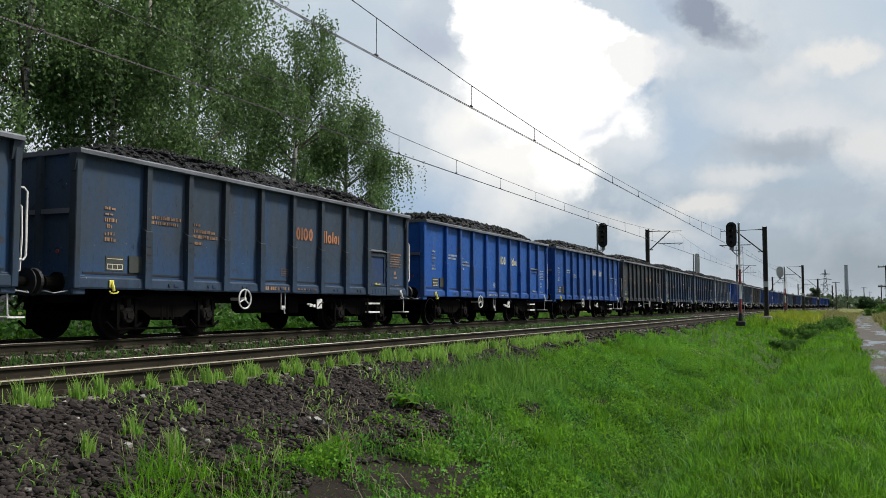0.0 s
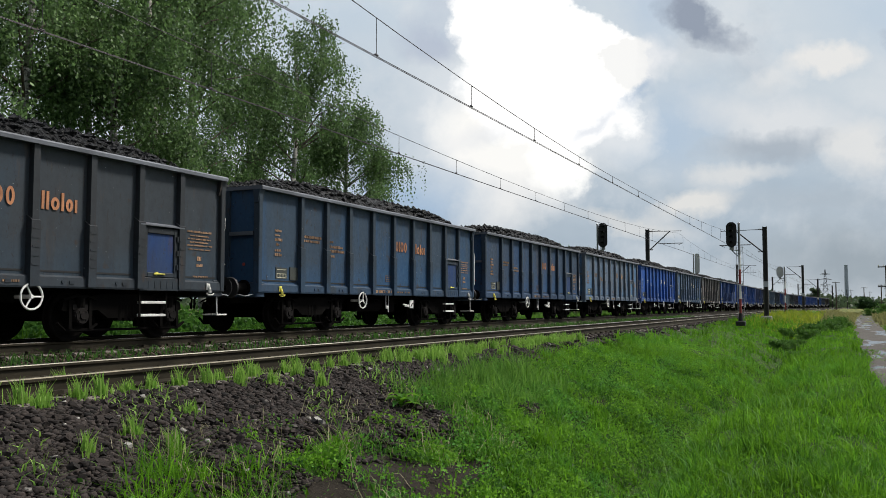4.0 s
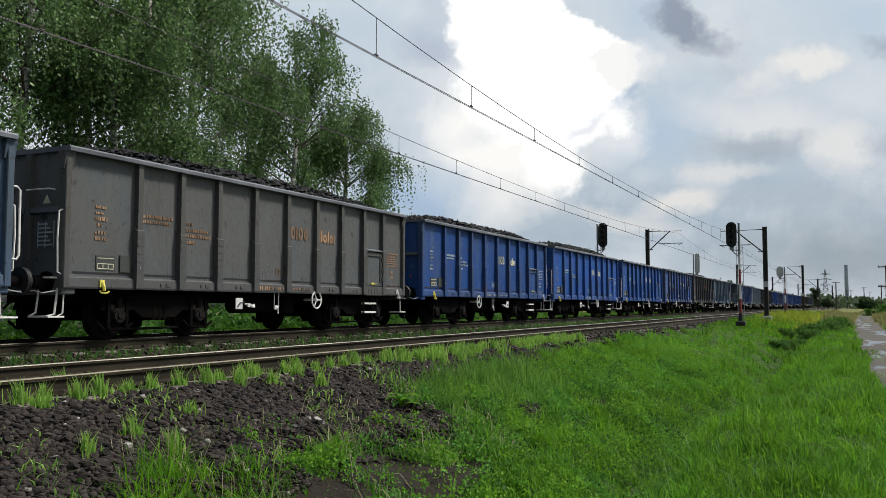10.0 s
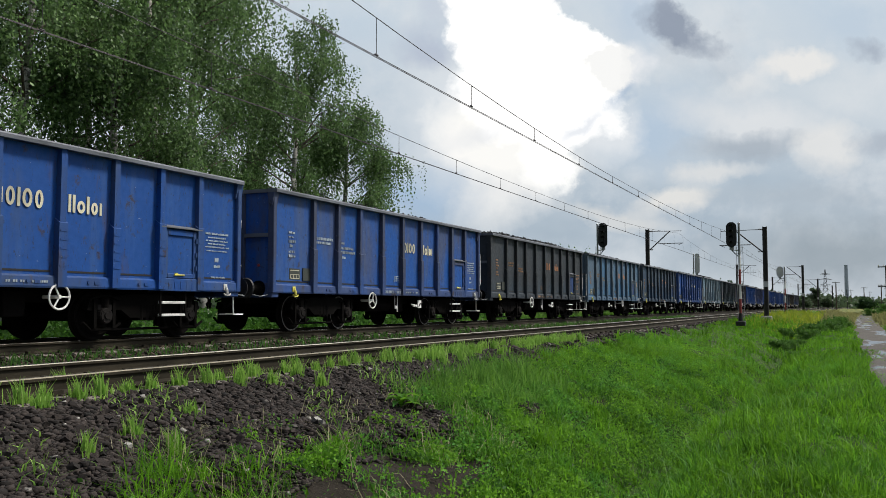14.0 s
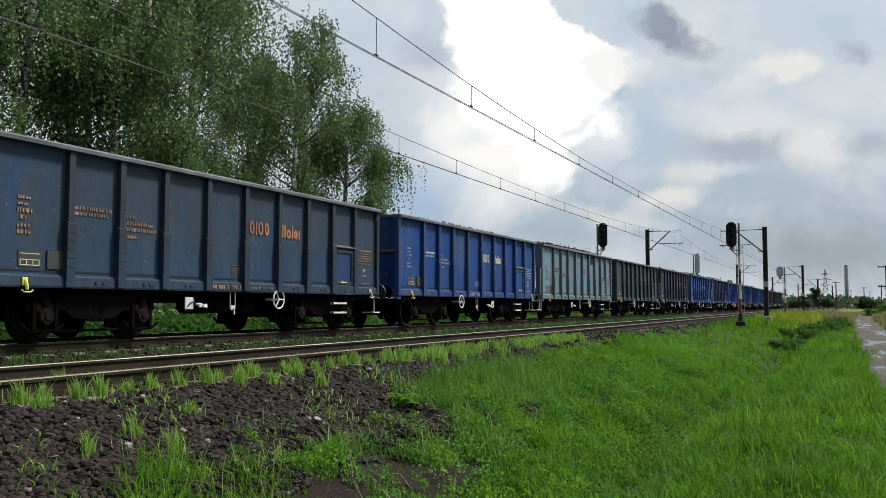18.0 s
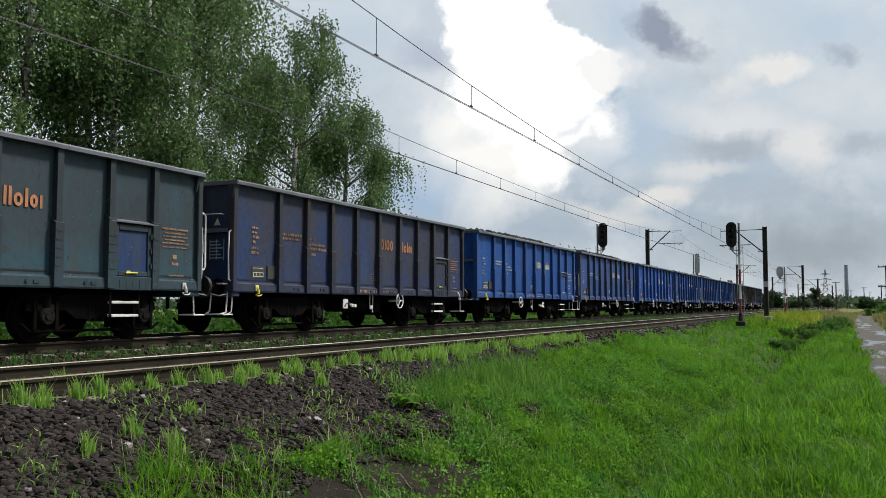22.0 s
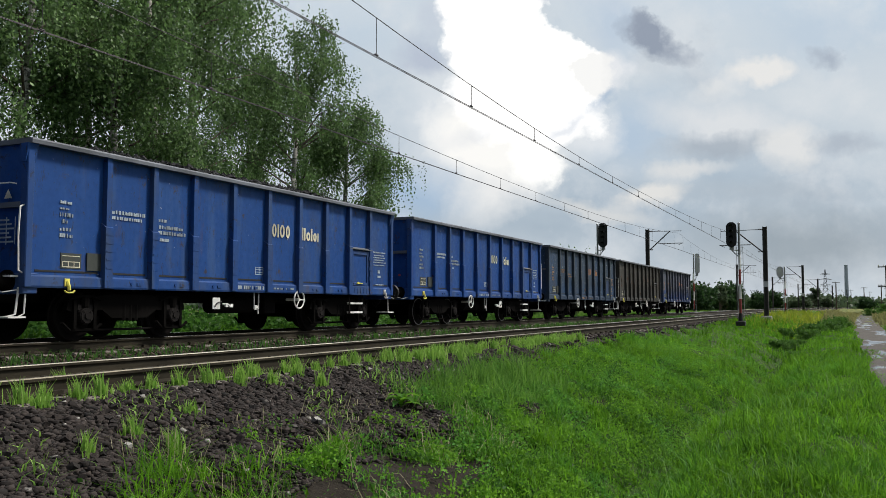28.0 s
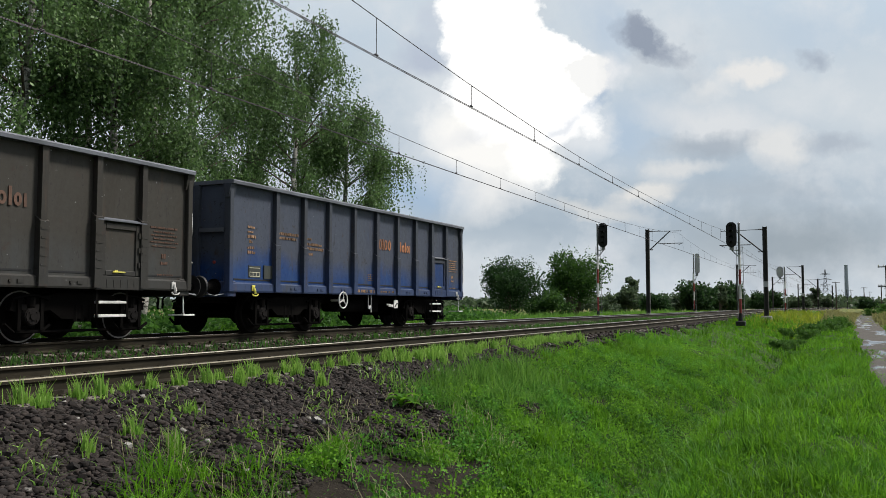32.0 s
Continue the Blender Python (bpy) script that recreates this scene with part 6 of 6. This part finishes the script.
def scatter_stones(name, n, sample, r0, r1, mat, label):
    rng = np.random.default_rng(len(name) * 31 + n)
    x, y = sample(rng, n)
    n = len(x)
    r = rng.uniform(r0, r1, n) * rng.choice([0.7, 1.0, 1.35], n, p=[0.4, 0.45, 0.15])
    v = random_stones(rng, n) * (r[:, None, None] * np.array([1.15, 1.0, 0.72]))
    v += np.stack([x, y, ground_z(x, y) + r * 0.30], -1)[:, None, :]
    f = (QUADS[None] + (np.arange(n) * 8)[:, None, None]).reshape(-1, 4)
    return tagged(raw(name, v.reshape(-1, 3), f, mat), label, "stones", kind="stuff")


def slope_sample(rng, n):
    y = 1.5 + 16.5 * rng.uniform(0, 1, n) ** 1.25
    x = rng.uniform(-6.35, -3.9, n)
    keep = (x < gravel_limit(y) + rng.normal(0, 0.22, n)) | (rng.uniform(0, 1, n) < bareness(x, y) * 0.7)
    return x[keep], y[keep]


def shoulder_sample(rng, n):
    y = 16.0 + 45.0 * rng.uniform(0, 1, n) ** 1.4
    x = rng.uniform(-6.4, -5.3, n)
    keep = (x < gravel_limit(y) + rng.normal(0, 0.15, n)) & (np.sin(0.8 * y) + rng.normal(0, 0.5, n) > -0.5)
    return x[keep], y[keep]


def bed_sample(rng, n):
    y = -3.0 + 56.0 * rng.uniform(0, 1, n) ** 1.4
    x = rng.uniform(-14.0, -6.2, n)
    return x, y


scatter_stones("slope_stones", 62000, slope_sample, 0.014, 0.029, M_BALLAST, "dark angular stones on the railway slope")
scatter_stones("shoulder_stones", 2600, shoulder_sample, 0.03, 0.06, M_BALLAST, "dark stones along the track's shoulder")
scatter_stones("trackbed_stones", 22000, bed_sample, 0.018, 0.036, M_GRAVEL, "brown ballast between the rails")


def blades(rng, x, y, z, h, w, lean, segs=2):
    """Grass blades that bend over: two quads each."""
    n = len(x)
    a = rng.uniform(0, 6.283, n)
    side = np.stack([np.cos(a), np.sin(a), np.zeros(n)], -1)
    b = rng.uniform(0, 6.283, n)
    out = np.stack([np.cos(b), np.sin(b), np.zeros(n)], -1) * (lean * rng.uniform(0.2, 1.3, n) * h)[:, None]
    p0 = np.stack([x, y, z - 0.02], -1)
    up = np.zeros((n, 3))
    up[:, 2] = h
    p1 = p0 + up * 0.58 + out * 0.30
    p2 = p0 + up * (1 - 0.25 * lean) + out
    s = side * (w * 0.5)[:, None]
    v = np.stack([p0 - s, p0 + s, p1 + s * 0.8, p1 - s * 0.8, p2 + s * 0.14, p2 - s * 0.14], 1)
    base = (np.arange(n) * 6)[:, None, None]
    f = (np.array([(0, 1, 2, 3), (3, 2, 4, 5)])[None] + base).reshape(-1, 4)
    return v.reshape(-1, 3), f


def grass_field(name, n, region, hmin, hmax, wid, lean, mat, label, seed, gravel_ok=0.0, patchy=0.0, tussocks=0.0):
    """A field of blades; tussocks: the share that stands in tussocks of uneven height."""
    rng = np.random.default_rng(seed)
    x0, x1, y0, y1, power = region
    y = y0 + (y1 - y0) * rng.uniform(0, 1, n) ** power
    x = rng.uniform(x0, x1, n)
    tall = np.ones(n)
    if tussocks:
        m = n // 38
        own = rng.integers(0, m, n)
        joined = rng.uniform(0, 1, n) < tussocks
        size = rng.uniform(0.035, 0.11, m) * (1 + y[:m] / 40)
        x = np.where(joined, x[:m][own] + rng.normal(0, 1, n) * size[own], x)
        y = np.where(joined, y[:m][own] + rng.normal(0, 1, n) * size[own], y)
        tall = np.where(joined, rng.uniform(0.75, 1.7, m)[own], 0.62)
    lim = gravel_limit(y)
    stony = x < lim + rng.normal(0, 0.25, n)
    keep = ~stony | (rng.uniform(0, 1, n) < gravel_ok)
    left = 0.62 + 0.10 * np.sin(0.5 * y) + 0.06 * np.sin(1.7 * y) + np.clip((y - 40) / 60, 0, 3) ** 2 * 0.55
    keep &= ~((x > left - 0.05) & (x < left + 1.7))
    if patchy:
        keep &= (np.sin(1.3 * x + 2.1 * y) * np.cos(0.9 * y - 1.7 * x) + np.sin(3.1 * y + x) * 0.5 + rng.normal(0, 0.3, n)) > (patchy - 0.5) * 2
    keep &= rng.uniform(0, 1, n) > bareness(x, y) * 0.97
    if patchy == 0.0:
        # thin places on the bank, and hardly any short grass in the ditch's bottom
        thin = np.sin(2.9 * x + 1.3 * y) * np.cos(2.3 * y - 1.1 * x) + 0.5 * np.sin(7.1 * x + 3.9 * y)
        keep &= ~((x < -2.3) & (thin > 0.62) & (rng.uniform(0, 1, n) < 0.7))
        if hmax < 0.28:
            keep &= ~((np.abs(x + 2.1 - ditch_shift(y)) < 0.34 + 0.10 * np.sin(1.9 * y)) & (rng.uniform(0, 1, n) < 0.8))
    x, y, tall = x[keep], y[keep], tall[keep]
    k = len(x)
    clump = 0.75 + 0.35 * np.sin(2.3 * x + 1.1 * y) * np.cos(1.9 * y - 0.6 * x) + 0.2 * np.sin(6.1 * x + 4.7 * y)
    h = rng.uniform(hmin, hmax, k) * np.clip(clump, 0.35, 1.4) * tall
    if y0 > 40:
        h *= np.clip((y - y0) / 18.0, 0.25, 1.0)
    w = wid * rng.uniform(0.6, 1.3, k) * (1 + np.maximum(y, 0.0) / 28.0)
    v, f = blades(rng, x, y, ground_z(x, y), h, w, lean)
    return tagged(raw(name, v, f, mat), label, "grass", kind="stuff")


grass_field("verge_grass", 215000, (-5.6, 3.4, 4.2, 26.0, 1.7), 0.08, 0.26, 0.0088, 0.8, M_GRASS, "fresh green grass on the bank and in the ditch", 1, tussocks=0.6)
grass_field("bank_grass", 52000, (-5.9, 7.0, 20.0, 70.0, 1.6), 0.10, 0.30, 0.014, 0.6, M_GRASS, "fresh green grass along the line", 2, tussocks=0.6)
grass_field("ditch_grass", 7000, (-2.55, -1.70, 6.0, 40.0, 1.4), 0.12, 0.26, 0.010, 0.8, M_DITCH, "long grass in the ditch, darkened for its shade", 3)
grass_field("slope_grass", 12000, (-5.4, -2.4, 4.2, 16.0, 1.3), 0.12, 0.30, 0.008, 0.9, M_GRASS_DRY, "long straggling pale grass on the slope", 4, 0.012, 0.52)
grass_field("clover", 8000, (-5.0, -1.6, 5.0, 20.0, 1.4), 0.05, 0.14, 0.035, 0.9, M_WEED, "low dark weeds among the grass", 5, 0.02, 0.45)
grass_field("stony_weeds", 9000, (-6.2, -4.4, 4.2, 12.0, 1.2), 0.06, 0.20, 0.014, 0.8, M_TUFT, "sparse weeds between the stones", 6, 0.30, 0.75)
grass_field("flower_patch", 7000, (-5.6, -1.6, 50.0, 95.0, 1.0), 0.45, 0.85, 0.018, 0.4, M_FLOWER, "yellow flowering weeds by the line", 7, 1.0)
grass_field("field_grass", 22000, (-3.0, 26.0, 56.0, 170.0, 1.5), 0.3, 0.7, 0.028, 0.4, M_HAY, "tall dry meadow grass", 8)


grass_field("tall_grass", 3200, (-5.3, -4.0, 9.6, 13.5, 1.0), 0.30, 0.58, 0.009, 0.45, M_GRASS_DRY, "tall pale green grass at the edge of the stones", 10, 0.35)
grass_field("dry_stalks", 1500, (-5.2, -3.2, 5.0, 9.5, 1.0), 0.20, 0.50, 0.006, 1.4, M_STRAW, "bent dry straw stalks", 11, 0.3)
grass_field("flowering_grass", 900, (-2.4, 3.0, 6.0, 16.0, 1.2), 0.35, 0.62, 0.006, 0.9, M_GRASS_DRY, "long seeding grass in the verge", 12)


def leaf_patch(name, n, region, high, leaf, mat, label, seed, patchy=0.4):
    """Low leafy weeds: many small leaves close above the ground, in patches."""
    rng = np.random.default_rng(seed)
    x0, x1, y0, y1, power = region
    y = y0 + (y1 - y0) * rng.uniform(0, 1, n) ** power
    x = rng.uniform(x0, x1, n)
    cover = np.sin(2.3 * x + 1.1 * y) * np.cos(1.9 * y - 2.6 * x) + 0.6 * np.sin(5.1 * x + 3.7 * y) * np.sin(4.3 * y - 2.0 * x)
    keep = (cover + rng.normal(0, 0.25, n) > (patchy - 0.5) * 2) & (x > gravel_limit(y) + rng.normal(0, 0.2, n))
    keep &= rng.uniform(0, 1, n) > bareness(x, y) * 0.97
    left = 0.62 + 0.10 * np.sin(0.5 * y) + 0.06 * np.sin(1.7 * y)
    keep &= ~((x > left - 0.05) & (x < left + 1.7))
    x, y, cover = x[keep], y[keep], cover[keep]
    z = ground_z(x, y) + high * rng.uniform(0.1, 1.0, len(x)) * np.clip(0.6 + 0.5 * cover, 0.3, 1.3)
    v, f = leaf_quads(np.stack([x, y, z], -1), leaf, rng, -0.2, 0.7)
    return tagged(raw(name, v, f, mat), label, "weeds", kind="stuff")


grass_field("near_grass", 26000, (-4.4, 6.0, -14.0, 6.0, 0.8), 0.07, 0.22, 0.010, 0.7, M_GRASS, "fresh green grass beside the path", 14)
leaf_patch("bank_weeds", 56000, (-5.2, -1.7, 5.8, 24.0, 1.4), 0.17, 0.030, M_HERB, "leafy green weeds on the bank", 61, 0.42)
leaf_patch("bank_herbs", 28000, (-5.2, -2.4, 6.2, 40.0, 1.5), 0.20, 0.040, M_HERB, "bright young herbs on the bank", 62, 0.60)
leaf_patch("dark_weeds", 9000, (-5.0, -2.0, 4.2, 24.0, 1.3), 0.15, 0.045, M_WEED, "darker weeds on the bank", 63, 0.62)
leaf_patch("verge_clover", 12000, (-1.4, 3.4, 6.0, 40.0, 1.5), 0.12, 0.04, M_GRASS, "clover in the verge grass", 64, 0.45)


def clump_field(name, n, region, leaf, mat, label, seed, per=46):
    """Leafy clumps: small uneven domes of upturned leaves, thick on the bank and thinning towards the stones."""
    rng = np.random.default_rng(seed)
    x0, x1, y0, y1, power = region
    y = y0 + (y1 - y0) * rng.uniform(0, 1, n) ** power
    x = rng.uniform(x0, x1, n)
    keep = (x > gravel_limit(y) + rng.normal(0.1, 0.3, n)) & (rng.uniform(0, 1, n) > bareness(x, y) * 0.9)
    x, y = x[keep], y[keep]
    k = len(x)
    r = rng.uniform(0.07, 0.19, k) * (1 + y / 60)
    h = rng.uniform(0.08, 0.26, k) * (0.7 + 0.5 * np.sin(1.7 * x + 0.9 * y))
    a = rng.uniform(0, 6.283, (k, per))
    q = np.sqrt(rng.uniform(0, 1, (k, per)))
    px = x[:, None] + r[:, None] * q * np.cos(a)
    py = y[:, None] + r[:, None] * q * np.sin(a)
    up = np.clip(h, 0.05, 1)[:, None] * (1 - 0.8 * q * q) * rng.uniform(0.45, 1.1, (k, per))
    v, f = leaf_quads(np.stack([px, py, ground_z(px, py) + up], -1).reshape(-1, 3), leaf, rng, -0.35, 0.6)
    return tagged(raw(name, v, f, mat), label, "weeds", kind="stuff")


clump_field("bank_clumps", 1600, (-5.3, -2.2, 6.4, 30.0, 1.35), 0.036, M_HERB, "bright leafy clumps on the bank", 81, 60)
clump_field("shaded_clumps", 330, (-5.3, -2.4, 4.6, 22.0, 1.3), 0.045, M_WEED, "darker leafy clumps on the bank", 82)
clump_field("verge_clumps", 300, (-1.5, 3.2, 5.5, 34.0, 1.5), 0.034, M_GRASS, "leafy clumps in the verge", 83, 36)
grass_field("tall_bank_grass", 10000, (-6.0, -2.6, 41.0, 130.0, 1.2), 0.25, 0.60, 0.018, 0.4, M_GRASS, "tall green grass on the bank far along the line", 13, 0.8)
grass_field("tall_meadow_grass", 14000, (-21.0, -14.9, 38.0, 100.0, 1.3), 0.35, 0.80, 0.014, 0.4, M_GRASS_DRY, "tall yellow-green meadow grass beyond the tracks", 15, 1.0)


def far_side_grass():
    rng = np.random.default_rng(9)
    n = 45000
    y = 2.0 + 110.0 * rng.uniform(0, 1, n) ** 1.4
    x = -14.0 - 16.0 * rng.uniform(0, 1, n) ** 1.6
    h = rng.uniform(0.2, 0.6, n) * (0.7 + 0.3 * np.sin(0.7 * y))
    v, f = blades(rng, x, y, ground_z(x, y), h, 0.03 * rng.uniform(0.7, 1.4, n) * (1 + y / 60), 0.5)
    tagged(raw("far_side_grass", v, f, M_GRASS), "tall grass beyond the train", "grass", kind="stuff")
    n = 5200
    y = 3.0 + 60.0 * rng.uniform(0, 1, n) ** 1.5
    x = rng.uniform(-10.6, -8.9, n)
    h = rng.uniform(0.05, 0.22, n)
    v, f = blades(rng, x, y, ground_z(x, y), h, 0.014 * rng.uniform(0.7, 1.4, n) * (1 + y / 40), 0.6)
    tagged(raw("between_track_weeds", v, f, M_WEED), "thin weeds between the two tracks", "weeds", kind="stuff")


far_side_grass()


# ---- bright tufts along the near rail and single plants ----
def build_tuft(seed, n, height, spread):
    rng = np.random.default_rng(seed)
    x, y = rng.normal(0, spread, n), rng.normal(0, spread * 1.6, n)
    h = height * rng.uniform(0.45, 1.1, n) * np.exp(-((y / (spread * 3.4)) ** 2))
    v, f = blades(rng, x, y, np.zeros(n), h, 0.014 * rng.uniform(0.7, 1.4, n), 0.30)
    t = new("grass_tuft")
    b = raw("foliage", v, f, M_TUFT, t)
    b["kind"] = "stuff"
    return tagged(t, "bright yellow-green grass tuft in the ballast", "grass tuft", "tufts along the rail")


def build_tufts():
    rng = np.random.default_rng(40)
    protos = [build_tuft(50 + i, 70, 0.20 + 0.035 * i, 0.036) for i in range(4)]
    spots = []
    y = 3.9
    while y < 22:
        spots.append((-6.22 + rng.normal(0, 0.07), y))
        if rng.uniform() < 0.25:
            spots.append((-5.95 + rng.normal(0, 0.10), y + rng.uniform(-0.2, 0.2)))
        y += rng.uniform(0.24, 0.46)
    for x, yy in ((-5.2, 4.9), (-5.35, 5.5), (-5.0, 5.6), (-5.5, 6.4), (-5.9, 8.2), (-5.7, 8.9), (-6.95, 6.2), (-6.9, 6.9), (-6.0, 12.2), (-5.9, 12.8), (-5.8, 13.3), (-5.9, 14.0), (-6.0, 14.6), (-5.8, 15.2)):
        spots.append((x, yy))
    for yy in np.arange(11.6, 21.5, 0.17):
        if math.sin(1.1 * yy) > -0.35:
            spots.append((-6.12 + rng.normal(0, 0.10), float(yy)))
    for i, (x, yy) in enumerate(spots):
        src = protos[i % 4]
        o = src if i < 4 else copy_thing(src, Matrix.Identity(4))
        put_on_ground(o, x, yy, rng.uniform(-25, 25), 0.0)


build_tufts()


def build_plant(x, y, n, length, label):
    """A broad-leaved weed: a rosette of arched leaves on a short stem."""
    rng = np.random.default_rng(int(abs(x * 100) + y * 10))
    p = new("weed_plant")
    bm = B()
    rod(bm, (0, 0, -0.05), (0, 0, 0.16), 0.012, 0.008, 6)
    part("stem", bm, M_HERB, p)
    for i in range(n):
        bm = B()
        a = i * 2.4 + rng.uniform(-0.3, 0.3)
        ln = length * rng.uniform(0.7, 1.15)
        z0 = 0.03 + 0.13 * i / n
        rows = []
        for j in range(5):
            f = j / 4
            r, z = ln * f, z0 + ln * (0.75 * f - 0.75 * f * f)
            wd = 0.055 * math.sin(math.pi * min(0.98, f * 0.85 + 0.12)) * ln / 0.25
            c, s = math.cos(a), math.sin(a)
            rows.append([bm.verts.new((c * r - s * k * wd, s * r + c * k * wd, z + abs(k) * wd * 0.35)) for k in (-1, 0, 1)])
        for j in range(4):
            for k in range(2):
                bm.faces.new((rows[j][k], rows[j][k + 1], rows[j + 1][k + 1], rows[j + 1][k]))
        part("leaf", bm, M_HERB, p)
    put_on_ground(p, x, y, 0, 0.0)
    return tagged(p, label, "weed", "broad-leaved weeds")


build_plant(-4.75, 9.15, 11, 0.25, "broad-leaved green weed among the stones")


def single_stones():
    """The stones that lie uppermost on the slope, one by one."""
    rng = np.random.default_rng(91)
    meshes = []
    for i in range(6):
        v = random_stones(rng, 1)[0] * np.array([0.042, 0.036, 0.028])
        me = bpy.data.meshes.new("stone")
        me.from_pydata(v.tolist(), [], QUADS.tolist())
        me.materials.append(M_BALLAST)
        meshes.append(me)
    ground = bpy.data.objects["ground"]
    n = 0
    while n < 300:
        y = rng.uniform(4.3, 11.5)
        x = rng.uniform(-6.2, -4.4)
        if x > float(gravel_limit(y)) - 0.05:
            continue
        ob = new("stone", meshes[n % 6])
        ob.parent = ground
        ob.matrix_basis = pose(x, y, float(ground_z(x, y)) + 0.025, rng.uniform(-25, 25), rng.uniform(-25, 25), rng.uniform(0, 360))
        n += 1
    # a few pale stones
    for x, y, s in ((-4.75, 7.35, 1.2), (-5.15, 5.25, 1.0), (-5.5, 11.8, 1.3), (-5.45, 12.2, 1.1), (-5.9, 8.6, 0.7)):
        bm = B()
        for v in random_stones(np.random.default_rng(int(y * 100)), 1)[0]:
            bm.verts.new(Vector(v) * 0.034 * s)
        bm.verts.ensure_lookup_table()
        for q in QUADS:
            bm.faces.new([bm.verts[int(i)] for i in q])
        ob = part("pale_stone", bm, M_CONCRETE, ground, "pale stone among the dark ones")
        ob.location = (x, y, float(ground_z(x, y)) + 0.03)


single_stones()


motions()
